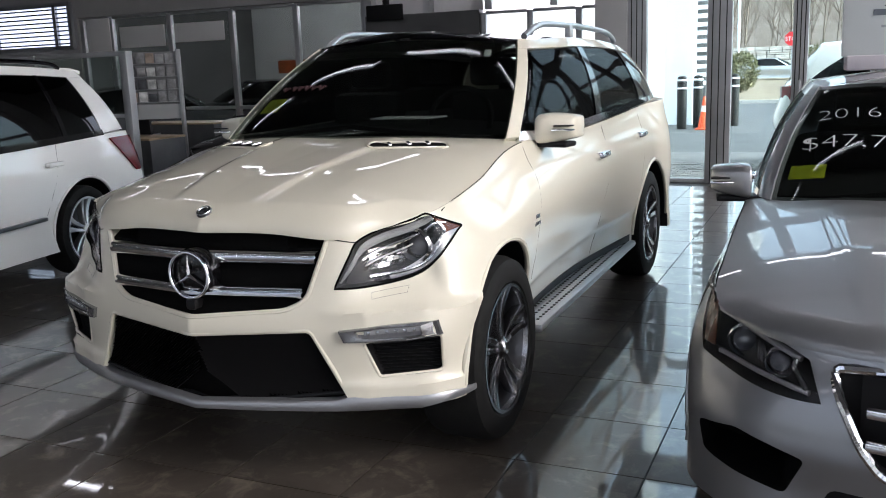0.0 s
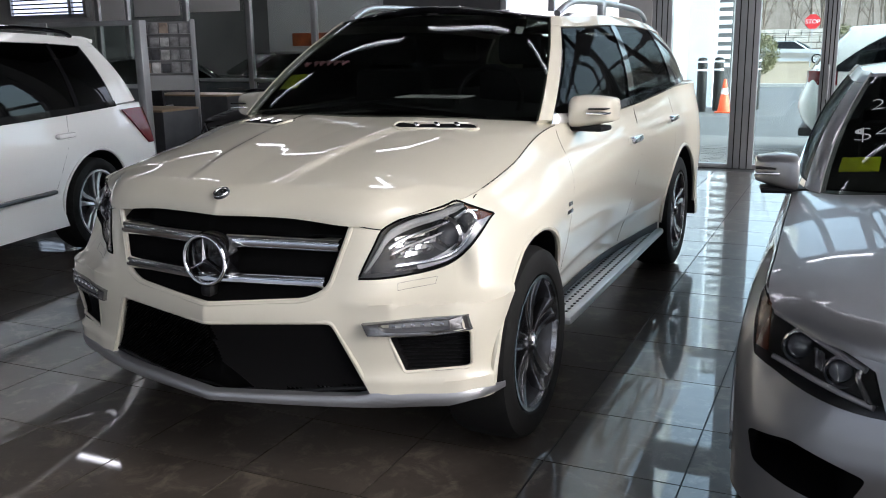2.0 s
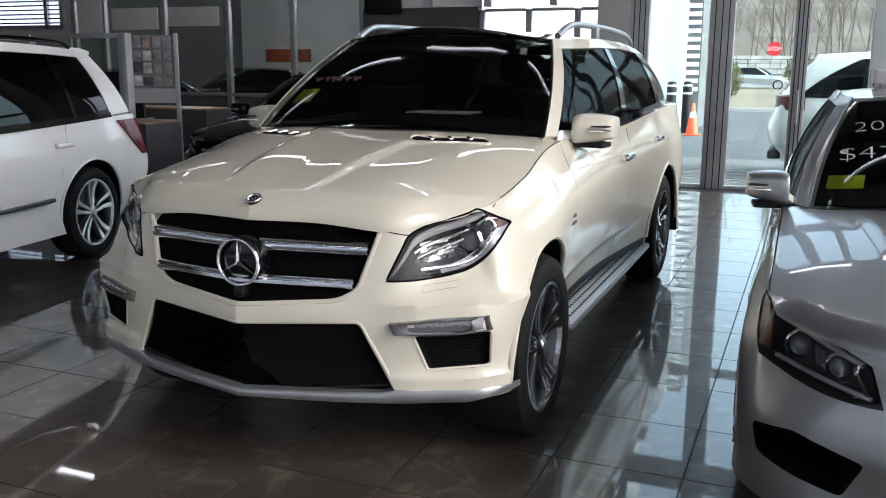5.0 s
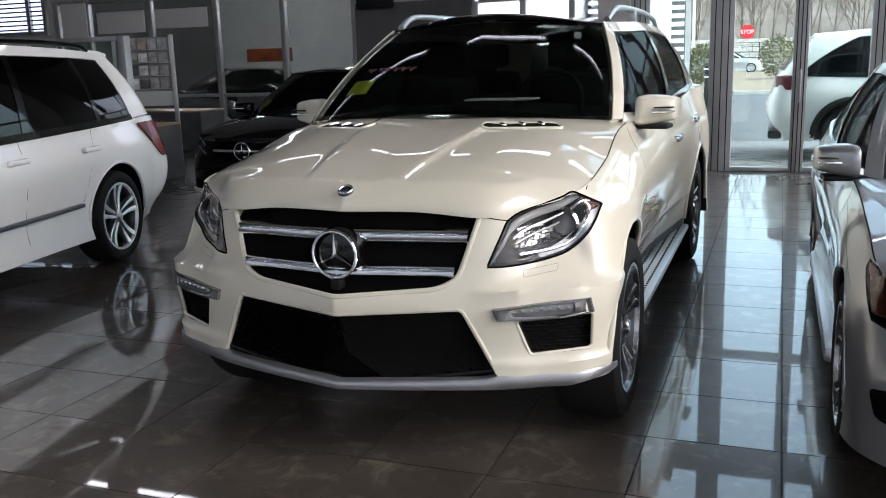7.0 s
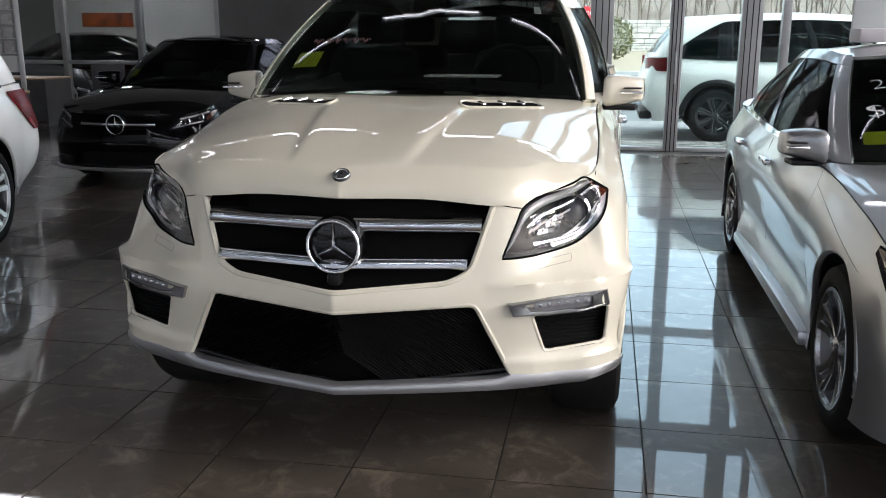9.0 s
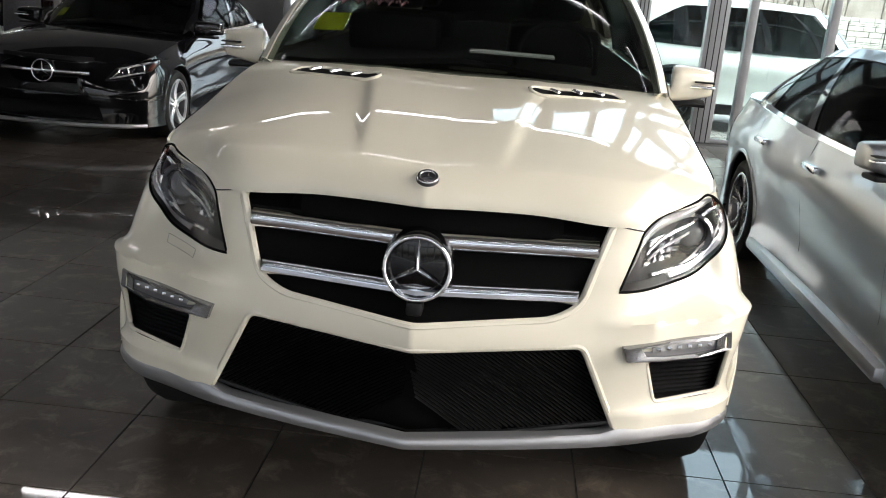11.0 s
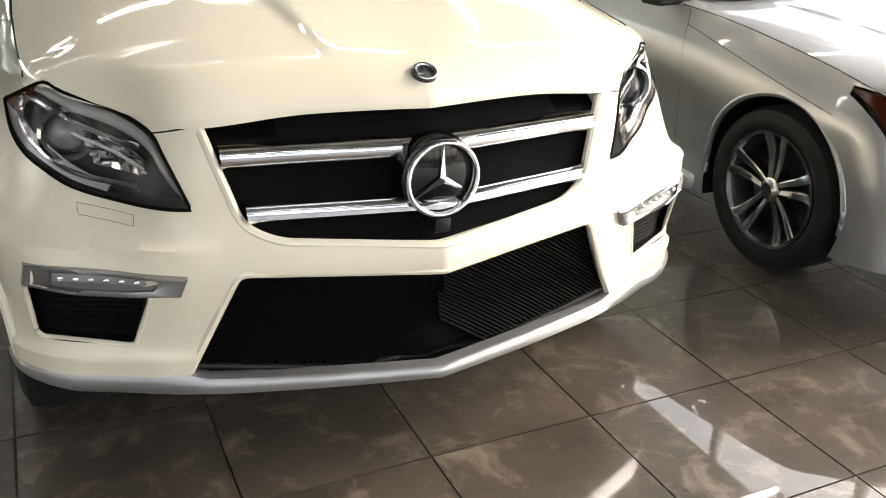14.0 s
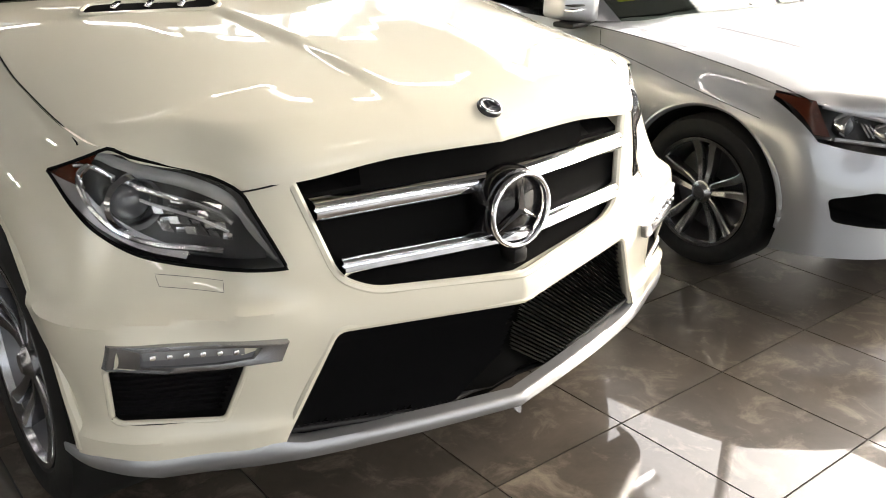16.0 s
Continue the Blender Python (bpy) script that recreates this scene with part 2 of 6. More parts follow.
class Lower:
    """The lower shell of a car: rings round its plan. Rows from nose to tail: x, y, top z, and the inset at five heights."""

    def __init__(self, rows, bottom, crown, ns=150, nv=26, sculpt=None):
        self.rows, self.bottom, self.crown = np.array(rows, float), bottom, crown
        t = np.linspace(0, len(rows) - 1, ns)
        c = cr(self.rows, t)
        c[0, 0] = c[-1, 0] = 0
        tan = np.gradient(c[:, :2], axis=0)
        tan /= np.linalg.norm(tan, axis=1, keepdims=True)
        out = np.stack([tan[:, 1], -tan[:, 0]], 1)
        out[0], out[-1] = (0, -1), (0, 1)
        self.pts = []
        for v in np.linspace(0, 1, nv):
            ins = np.array([cr(c[k, 3:8], v * 4)[0] for k in range(ns)])
            if sculpt:
                ins = ins - [sculpt(t[k], bottom + (c[k, 2] - bottom) * v) for k in range(ns)]
            xy = c[:, :2] - out * ins[:, None]
            xy[:, 0] = np.maximum(xy[:, 0], 0)
            xy[0, 0] = xy[-1, 0] = 0
            z = bottom + (c[:, 2] - bottom) * v
            self.pts.append(np.c_[xy, z])
        self.pts = np.array(self.pts)
        self.cy = np.linspace(-0.6, 7, 761)
        win = np.hanning(43)
        self.cz = np.convolve(np.pad(np.interp(self.cy, *crown), 21, mode="edge"), win / win.sum(), "valid")

    def cap(self, nw=17, drop=0.0, relief=None):
        """The top, across from edge to edge."""
        top = self.pts[-1]
        rows = []
        for x, y, z in top:
            w = np.linspace(-1, 1, 2 * nw - 1)
            w = np.sign(w) * np.abs(w) ** 0.8
            k = min(1, x / 0.5)
            h = z + np.interp(y, self.cy, self.cz) * (1 - np.abs(w) ** 2.4) * k * k * (3 - 2 * k) - drop * (1 - np.abs(w) ** 10) * min(1, x / 0.05)
            p = np.c_[w * x, np.full(len(w), y), h]
            if relief:
                p = np.c_[p, [relief(a, b) for a, b in p[:, :2]]]
            rows.append(p)
        rows = np.array(rows)
        def terms(x, y):
            return np.stack([np.ones_like(y), y, y ** 2, y ** 3, x ** 2, x ** 2 * y, x ** 2 * y ** 2, x ** 4, x ** 4 * y], -1)

        near = rows[:, 0, 1] < 1.5
        side = rows[near][:, [0, 0, 0]].reshape(-1, rows.shape[2])
        wide = rows[near & (rows[:, -1, 0] > 0.5)][:, nw - 1:-1].reshape(-1, rows.shape[2])
        p = np.r_[side, wide]
        coef = np.linalg.lstsq(terms(p[:, 0], p[:, 1]), p[:, 2], rcond=None)[0]
        fit = terms(rows[:, :, 0], rows[:, :, 1]) @ coef
        gap = rows[:, -1, 2] - fit[:, -1]
        share = np.abs(rows[:, :, 0]) / np.maximum(rows[:, -1:, 0], 1e-6)
        smooth_z = fit + gap[:, None] * share ** 5 - drop * (1 - share ** 10) * np.minimum(1, rows[:, -1:, 0] / 0.05)
        b = np.clip((1.7 - rows[:, :, 1]) / 0.3, 0, 1)
        rows[:, :, 2] = smooth_z * b + rows[:, :, 2] * (1 - b)
        if relief:
            rows[:, :, 2] += rows[:, :, 3]
        return rows[:, :, :3]

    def bonnet(self, middle, power, relief, back, n=181, m=96):
        """The hood as a sheet of its own: from the front edge, steeply rounded, back to the cowl. middle: heights along the centre line."""
        ring = self.pts[-1]
        k = int(np.argmax(ring[:, 1] > 0.46))
        front, side = ring[:k + 1], ring[k:]
        side = side[side[:, 1] < 1.9]
        half = front[-1, 0] * 0.994
        y_edge = np.r_[front[:, 1], side[1:, 1]]
        z_edge = np.r_[front[:, 2], side[1:, 2]]
        c = np.linspace(-1, 1, n)
        rows = []
        for r in np.linspace(0, 1, m) ** 1.8:
            yf = np.interp(np.abs(c) * half, front[:, 0], front[:, 1]) - 0.010 * (1 - np.abs(c) ** 4)
            zf = np.interp(np.abs(c) * half, front[:, 0], front[:, 2]) - 0.012
            yb = back[0] + back[1] * c ** 2
            y = yf + (yb - yf) * r
            wide = np.interp(y, side[:, 1], side[:, 0]) * 0.994
            x = c * np.where(y > 0.46, wide, half)
            ze = np.interp(y, y_edge, z_edge)
            zc = cr_at(middle, y)
            edge = np.maximum(np.abs(c), 1e-6)
            top = ze + (zc - ze) * (1 - edge ** power)
            d = np.clip((y - yf) / 0.10, 0, 1)
            rise = np.sqrt(1 - (1 - d) ** 2)
            z = zf + np.maximum(top - zf, 0) * rise
            z += np.array([relief(a, b) for a, b in zip(x, y)])
            rows.append(np.c_[x, y, z])
        return np.array(rows)

    def solid(self):
        bm = bmesh.new()
        half = self.pts
        rings = [np.r_[r, (r * (-1, 1, 1))[-2:0:-1]] for r in half]
        grid_faces(bm, rings, True)
        for r in (self.cap(drop=0.025), None):
            if r is None:
                low = half[0]
                r = np.array([[(x * w, y, z) for w in np.linspace(-1, 1, 5)] for x, y, z in low])
            grid_faces(bm, r)
        bmesh.ops.remove_doubles(bm, verts=bm.verts, dist=0.0004)
        bmesh.ops.dissolve_degenerate(bm, edges=bm.edges, dist=0.0003)
        bmesh.ops.holes_fill(bm, edges=[e for e in bm.edges if e.is_boundary], sides=0)
        bmesh.ops.recalc_face_normals(bm, faces=bm.faces)
        return bm

    def face(self, x, z):
        """The y of the nose at a place across and up."""
        best = self.pts[(self.pts[:, :, 1] < self.rows[4, 1] + 0.4)]
        d = np.hypot(best[:, 0] - abs(x), best[:, 2] - z)
        k = np.argsort(d)[:4]
        return float(np.average(best[k, 1], weights=1 / (d[k] + 1e-3)))


class Cabin:
    """The upper shell: straight up from a base outline to a top outline. Rows: base x, y, z, top x, y, z."""

    def __init__(self, rows, bow=0.03):
        self.rows, self.bow = np.array(rows, float), bow
        self.tab = cr(self.rows, np.linspace(0, len(rows) - 1, (len(rows) - 1) * 60 + 1))

    def at(self, s, v, off=0.0):
        def raw(s, v):
            i = min(int(s * 60), len(self.tab) - 2)
            f = s * 60 - i
            c = self.tab[i] * (1 - f) + self.tab[i + 1] * f
            return c[:3] + (c[3:] - c[:3]) * v

        p = raw(s, v)
        q, r = raw(min(s + 0.05, len(self.rows) - 1), v), raw(max(s - 0.05, 0), v)
        t = q - r
        n = np.array([t[1], -t[0], 0.0])
        n /= np.linalg.norm(n) + 1e-9
        n[2] = 0.35
        return p + n * (self.bow * 4 * v * (1 - v) + off)

    def patch(self, s0, s1, v0, v1, off=0.0, n=14, k=8, side=1):
        """A piece of the shell. Ends may be pairs, to slope a side: (at the bottom, at the top)."""
        a, b = (e if isinstance(e, tuple) else (e, e) for e in (s0, s1))
        rows = []
        for f in np.linspace(0, 1, k):
            v = v0 + (v1 - v0) * f
            lo, hi = a[0] + (a[1] - a[0]) * f, b[0] + (b[1] - b[0]) * f
            rows.append([self.at(s, v, off) * (side, 1, 1) for s in np.linspace(lo, hi, n)])
        r = np.array(rows)
        return r[:, ::-1] if side < 0 else r

    def front(self, s1, v0, v1, off=0.0):
        """A piece across the nose side, from the left to the right."""
        r = self.patch(0, s1, v0, v1, off)
        return np.concatenate([(r * (-1, 1, 1))[:, :0:-1], r], 1)

    def back(self, s0, v0, v1, off=0.0):
        e = len(self.rows) - 1
        r = self.patch(s0, e, v0, v1, off)
        return np.concatenate([r, (r * (-1, 1, 1))[:, -2::-1]], 1)

    def roof(self, off=0.0, rise=0.07, y0=None, y1=None, keep=1.0, n=40):
        rows = []
        for s in np.linspace(0, len(self.rows) - 1, n):
            x, y, z = self.at(s, 1.0)
            if (y0 is not None and y < y0) or (y1 is not None and y > y1):
                continue
            w = np.linspace(-1, 1, 21)
            rows.append(np.c_[w * max(x, 1e-3) * keep, np.full(21, y), z + off + rise * (1 - w**2) * min(1, x / 0.5)])
        return np.array(rows)


def cut(ob, cutters):
    """Takes the cutters' volume out of a mesh for good."""
    for bm, m in cutters:
        c = put(bm, "cutter", m)
        c.parent = ob.parent
        mod = ob.modifiers.new("cut", "BOOLEAN")
        mod.object, mod.operation, mod.solver, mod.material_mode = c, "DIFFERENCE", "EXACT", "TRANSFER"
        bpy.context.view_layer.update()
        me = bpy.data.meshes.new_from_object(ob.evaluated_get(bpy.context.evaluated_depsgraph_get()))
        ob.modifiers.clear()
        ob.data = me
        bpy.data.objects.remove(c)
    ob.data.set_sharp_from_angle(angle=radians(38))


def prism(outline, y0, y1, turn=None):
    """A solid from an outline of (x, z), through y0 to y1."""
    bm = bmesh.new()
    a = [bm.verts.new((x, y0, z)) for x, z in outline]
    b = [bm.verts.new((x, y1, z)) for x, z in outline]
    bm.faces.new(a), bm.faces.new(b[::-1])
    for k in range(len(a)):
        bm.faces.new((a[k - 1], a[k], b[k], b[k - 1]))
    bmesh.ops.recalc_face_normals(bm, faces=bm.faces)
    return bm


def rounded(corners, r=0.03, n=5):
    """An outline with its corners rounded."""
    out = []
    m = len(corners)
    for i, p in enumerate(corners):
        p, a, b = Vector(p), Vector(corners[i - 1]), Vector(corners[(i + 1) % m])
        k = min(r, (a - p).length * 0.45, (b - p).length * 0.45)
        u, w = p + (a - p).normalized() * k, p + (b - p).normalized() * k
        for j in range(n):
            t = j / (n - 1)
            out.append(tuple(u * (1 - t) ** 2 + p * 2 * t * (1 - t) + w * t * t))
    return out


def drum(x0, x1, y, z, r, n=40):
    bm = bmesh.new()
    bmesh.ops.create_cone(bm, cap_ends=True, segments=n, radius1=r, radius2=r, depth=x1 - x0, matrix=Matrix.Translation(((x0 + x1) / 2, y, z)) @ Matrix.Rotation(math.pi / 2, 4, "Y"))
    return bm


def wheel(parent, x, y, r, width, rim_r, metal, spokes=5, split=0.10, side=1, name="wheel"):
    """A wheel with its outer face towards side; tyre, rim, spokes, hub and disc."""
    w = new(name)
    w.parent = parent
    w.location = (x, y, r)
    w.scale = (side, 1, 1)
    h = width / 2
    prof = [(rim_r, -h * 0.8), (rim_r + 0.015, -h * 0.95), (r - 0.05, -h), (r - 0.015, -h * 0.88), (r, -h * 0.6), (r, h * 0.6), (r - 0.015, h * 0.88), (r - 0.05, h), (rim_r + 0.015, h * 0.95), (rim_r, h * 0.8), (rim_r - 0.004, 0), (rim_r, -h * 0.8)]
    part("tyre", lathe(prof, 64), RUBBER, w)
    part("rim", lathe([(rim_r + 0.006, h * 0.86), (rim_r + 0.004, h * 0.94), (rim_r - 0.010, h * 0.93), (rim_r - 0.016, h * 0.78), (rim_r - 0.004, h * 0.74), (rim_r + 0.006, h * 0.86)], 64), metal, w)
    part("barrel", lathe([(rim_r - 0.012, h * 0.78), (rim_r - 0.026, h * 0.5), (rim_r - 0.03, -h * 0.7), (rim_r, -h * 0.8), (rim_r - 0.002, h * 0.6), (rim_r - 0.012, h * 0.78)], 64), DARK_ALLOY, w)
    part("brake_disc", lathe([(0.05, 0.0), (rim_r * 0.78, 0.0), (rim_r * 0.78, -0.03), (0.05, -0.03), (0.05, 0.0)], 48), DARK_ALLOY, w)
    for k in range(spokes):
        a0 = 2 * math.pi * k / spokes + 0.3
        for sgn in (-1, 1):
            rows = []
            for f in np.linspace(0, 1, 7):
                rr = 0.045 + (rim_r - 0.055) * f
                a = a0 + sgn * (split * (0.3 + 0.7 * f) + 0.25 * (1 - f) ** 2)
                c = Vector((h * (0.70 + 0.17 * f - 0.10 * math.sin(math.pi * f)), rr * math.cos(a), rr * math.sin(a)))
                tn = Vector((0, -math.sin(a), math.cos(a))) * (0.012 + 0.011 * f) * sgn
                d = Vector((0.045, 0, 0))
                rows.append([c - tn - d * 0.25, c - tn * 0.8, c + tn * 0.45 + d * 0.12, c + tn * 0.8 + d * 0.05, c + tn - d * 0.2, c + tn * 0.8 - d, c - tn * 0.8 - d])
            bm = bmesh.new()
            grid_faces(bm, rows, True)
            bmesh.ops.recalc_face_normals(bm, faces=bm.faces)
            part("spoke", bm, metal, w)
    part("hub_cap", lathe([(0.001, h * 0.9), (0.026, h * 0.9), (0.030, h * 0.84), (0.048, h * 0.76), (0.055, h * 0.4), (0.001, h * 0.4)], 32), metal, w)
    return w


def star(parent, r, m, name="star_badge"):
    """A three-pointed star in a ring, facing -y."""
    b = new(name)
    b.parent = parent
    b.matrix_local = m
    prof = [(r + r * 0.075 * math.cos(a), r * 0.1 * math.sin(a)) for a in (2 * math.pi * k / 12 for k in range(13))]
    part("ring", lathe(prof, 56), CHROME, b).matrix_local = pose(0, 0, 0, 0, 0, 90)
    bm = bmesh.new()
    c = bm.verts.new((0, -r * 0.16, 0))
    back = bm.verts.new((0, r * 0.1, 0))
    pts = []
    for k in range(6):
        a = math.pi / 2 + k * math.pi / 3
        q = r * (0.97 if k % 2 == 0 else 0.105)
        pts.append(bm.verts.new((q * math.cos(a), -0.002, q * math.sin(a))))
    for k in range(6):
        bm.faces.new((c, pts[k - 1], pts[k]))
        bm.faces.new((back, pts[k], pts[k - 1]))
    ob = put(bm, "star", CHROME, b, smooth=5)
    return b


def mirror(parent, side, m, paint, sx=1.0, sy=1.0):
    """A door mirror: painted cap, black foot and glass, its stalk towards the car."""
    g = new("door_mirror")
    g.parent = parent
    g.matrix_local = m @ Matrix.Diagonal((side * sx, sy, 1, 1))
    rows = []
    for x, e in ((0.018, 0.80), (0.022, 0.92), (0.035, 1.0), (0.08, 1.0), (0.14, 0.94), (0.2, 0.84), (0.24, 0.76), (0.258, 0.68), (0.264, 0.52)):
        f = (x - 0.02) / 0.24
        zc = 0.010 * f
        ring = []
        for a in np.linspace(0, 2 * math.pi, 24, endpoint=False):
            cy, cz = math.cos(a), math.sin(a)
            y = (abs(cy) ** 0.55) * (0.085 if cy < 0 else 0.05) * np.sign(cy) * e + 0.05 * f
            z = (abs(cz) ** 0.42) * (0.085 if cz > 0 else 0.06) * np.sign(cz) * e + zc
            ring.append((x, y, z))
        rows.append(ring)
    bm = bmesh.new()
    vs = grid_faces(bm, rows, True)
    bm.faces.new(vs[0]), bm.faces.new(vs[-1])
    part("mirror_cap", bm, paint, g)
    part("turn_signal", boxed(0.13, 0.27, -0.062, -0.02, 0.004, 0.014, 0.003), CHROME, g, "clear turn signal strip")
    part("turn_signal", boxed(0.15, 0.265, -0.066, -0.02, 0.026, 0.032, 0.002), PLASTIC, g)
    part("mirror_foot", boxed(-0.06, 0.23, -0.05, 0.05, -0.075, -0.05, 0.01), PLASTIC, g, "black mirror foot")
    return g


# ---- the setting ----
ROOM_X0, ROOM_X1, ROOM_Y0, GLASS_Y, OFFICE_Y, CEIL_Z = -15.0, 6.2, -9.0, 9.1, 11.6, 5.6


def setting(name, bm, material, label, category, parent=None):
    ob = put(bm, name, material, parent)
    return tagged(ob, label, category, kind="structure") if not parent else ob


setting("ground", boxed(-70, 90, -70, 220, -0.30, -0.14), ASPHALT, "grey asphalt ground round the building", "ground")
slab = setting("floor", joined([boxed(ROOM_X0, ROOM_X1, ROOM_Y0, GLASS_Y + 0.08, -0.13, -0.006), boxed(ROOM_X0, -0.55, GLASS_Y + 0.08, OFFICE_Y, -0.13, -0.006), boxed(ROOM_X0, -3.4, OFFICE_Y, 22, -0.13, -0.006)]), GROUT, "polished grey-brown stone tile floor", "floor")
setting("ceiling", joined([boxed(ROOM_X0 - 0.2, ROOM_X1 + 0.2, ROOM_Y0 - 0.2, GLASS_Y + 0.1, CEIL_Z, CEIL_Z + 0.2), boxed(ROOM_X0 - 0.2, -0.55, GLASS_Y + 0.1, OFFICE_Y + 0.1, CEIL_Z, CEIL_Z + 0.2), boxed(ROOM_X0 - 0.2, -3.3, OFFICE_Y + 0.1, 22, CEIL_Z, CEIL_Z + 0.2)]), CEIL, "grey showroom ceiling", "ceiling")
setting("wall_west", boxed(ROOM_X0 - 0.2, ROOM_X0, ROOM_Y0, 22, -0.1, CEIL_Z), DARKWALL, "dark grey painted wall", "wall")
setting("wall_south", joined([boxed(ROOM_X0, ROOM_X1, ROOM_Y0 - 0.2, ROOM_Y0, 5.3, CEIL_Z), boxed(ROOM_X0 - 0.2, ROOM_X0, ROOM_Y0 - 0.2, ROOM_Y0, -0.1, 5.3)]), WALL, "grey painted wall above the south glazing", "wall")
setting("wall_hall_east", boxed(-3.5, -3.3, OFFICE_Y + 0.1, 22, -0.1, CEIL_Z), WALL, "grey side wall of the second hall", "wall")
setting("wall_far", boxed(ROOM_X0, -3.5, 21.8, 22, -0.1, CEIL_Z), WALL, "grey far wall of the second hall", "wall")


def frame_grid(name, label, xs, zs, y, deep, wide, axis="x", glass_mat=CLEAR):
    """A glazed wall: posts at xs, rails at zs, a pane in every field."""
    w = thing(name, label, "glass wall", kind="structure")
    flip = Matrix(((0, 1, 0, 0), (1, 0, 0, 0), (0, 0, 1, 0), (0, 0, 0, 1))) if axis == "y" else None
    for x0, x1 in xs:
        part("post", boxed(x0, x1, y - deep / 2, y + deep / 2, zs[0], zs[-1], 0.006, flip), MULLION, w)
        if x1 - x0 > 0.15 and axis == "x":
            for f in (0.22, 0.5, 0.78):
                xc = x0 + (x1 - x0) * f
                part("joint", boxed(xc - 0.006, xc + 0.006, y - deep / 2 - 0.003, y + deep / 2 + 0.003, zs[0], zs[-1], 0, flip), PLASTIC, w)
    gaps = list(zip(xs, xs[1:]))
    for (a, b), (c, d) in gaps:
        for z in zs:
            part("rail", boxed(b, c, y - deep * 0.4, y + deep * 0.4, max(z - wide, zs[0]), min(z + wide, zs[-1] + 0.02), 0.004, flip), MULLION, w)
        for z0, z1 in zip(zs, zs[1:]):
            p = part("pane", boxed(b, c, y - 0.004, y + 0.004, z0 + wide, z1 - wide, 0, flip), glass_mat, w)
            p.visible_shadow = glass_mat is GREYGLASS
    return w


frame_grid("window_1", "tall glass entrance front with grey aluminium frames", [(-0.34, -0.10), (0.64, 0.93), (1.62, 1.79), (2.47, 2.72), (2.95, 3.05), (3.9, 4.0), (4.9, 5.0), (6.0, 6.2)], [0.0, 2.45, CEIL_Z], GLASS_Y, 0.14, 0.05, "x", NORTHGLASS)
frame_grid("window_2", "long glass street front with grey aluminium frames", [(y, y + 0.1) for y in np.linspace(ROOM_Y0, GLASS_Y - 0.2, 10)], [0.0, 2.45, 3.3, 5.3], ROOM_X1 - 0.07, 0.14, 0.05, "y", GREYGLASS)
setting("wall_east_header", boxed(ROOM_X1 - 0.2, ROOM_X1, ROOM_Y0, GLASS_Y - 0.08, 5.305, CEIL_Z), WALL, "grey band above the street front", "wall")
setting("wall_south_inner", boxed(ROOM_X0, -14.6, ROOM_Y0 - 0.2, ROOM_Y0, 0.0, 5.3), DARKWALL, "dark grey wall behind the showroom", "wall")
frame_grid("window_5", "south glass front with grey aluminium frames", [(x, x + 0.1) for x in np.linspace(-14.6, ROOM_X1 - 0.1, 17)], [0.0, 2.45, 3.3, 5.3], ROOM_Y0 - 0.1, 0.14, 0.05, "x", GREYGLASS)
setting("beam", boxed(-0.30, 6.0, GLASS_Y - 0.16, GLASS_Y - 0.075, 3.72, 4.12, 0.006), MULLION, "grey metal beam across the glass entrance front", "beam")
dh = thing("door_handle_set", "grey aluminium door pull on the glass entrance", "door handle", kind="structure")
part("bar", boxed(1.70, 1.725, GLASS_Y - 0.12, GLASS_Y - 0.09, 0.85, 1.25, 0.008), MULLION, dh)
setting("wall_north_pier", boxed(-0.75, -0.34, GLASS_Y - 0.1, OFFICE_Y + 0.1, -0.1, CEIL_Z), WALL, "light grey pier beside the glass front", "wall")
frame_grid("window_3", "office glazing with slim grey mullions", [(x - 0.05, x + 0.05) for x in (-11.9, -11.15, -9.7, -8.25, -6.85, -5.45)], [0.0, 0.95, 2.75], OFFICE_Y, 0.1, 0.03)
setting("wall_office_header", boxed(ROOM_X0, -5.4, OFFICE_Y - 0.1, OFFICE_Y + 0.1, 2.78, CEIL_Z), WALL, "grey band above the office glazing", "wall")
cl = thing("wall_clerestory", "dark grey wall with high bright windows", "wall", kind="structure")
part("wall", boxed(-5.4, -3.3, OFFICE_Y - 0.1, OFFICE_Y + 0.1, -0.1, 2.45), DARKWALL, cl)
part("sill", boxed(-3.3, -0.75, OFFICE_Y - 0.1, OFFICE_Y + 0.1, -0.1, 0.10), MULLION, cl)
part("wall", boxed(-5.4, -0.75, OFFICE_Y - 0.1, OFFICE_Y + 0.1, 3.3, CEIL_Z), WALL, cl)
for x in (-5.4, -4.3, -3.2, -2.1, -1.0):
    part("post", boxed(x, x + 0.12, OFFICE_Y - 0.09, OFFICE_Y + 0.09, 2.45, 3.3), MULLION, cl)

frame_grid("window_6", "glazed garden doors with grey aluminium frames", [(-3.3, -3.2), (-2.5, -2.4), (-1.7, -1.6), (-0.85, -0.75)], [0.10, 1.85, 2.40], OFFICE_Y, 0.1, 0.03, "x", CLEAR)

# ---- ceiling tubes ----
for y in (-5.6, -2.6, 3.4, 6.4):
    for k in range(8):
        x = -7.8 + 1.8 * k
        f = thing("ceiling_light", "long white fluorescent tube light hung from the ceiling", "ceiling light", pose(x, y, 4.25), "ceiling lights")
        part("housing", boxed(-0.66, 0.66, -0.09, 0.09, 0.03, 0.08, 0.01), MULLION, f)
        part("tube", tube([(-0.62, 0, 0), (0.62, 0, 0)], 0.026), TUBE, f)
        for a in (-0.45, 0.45):
            part("cable", tube([(a, 0, 0.08), (a, 0, CEIL_Z - 4.25)], 0.005), MULLION, f)

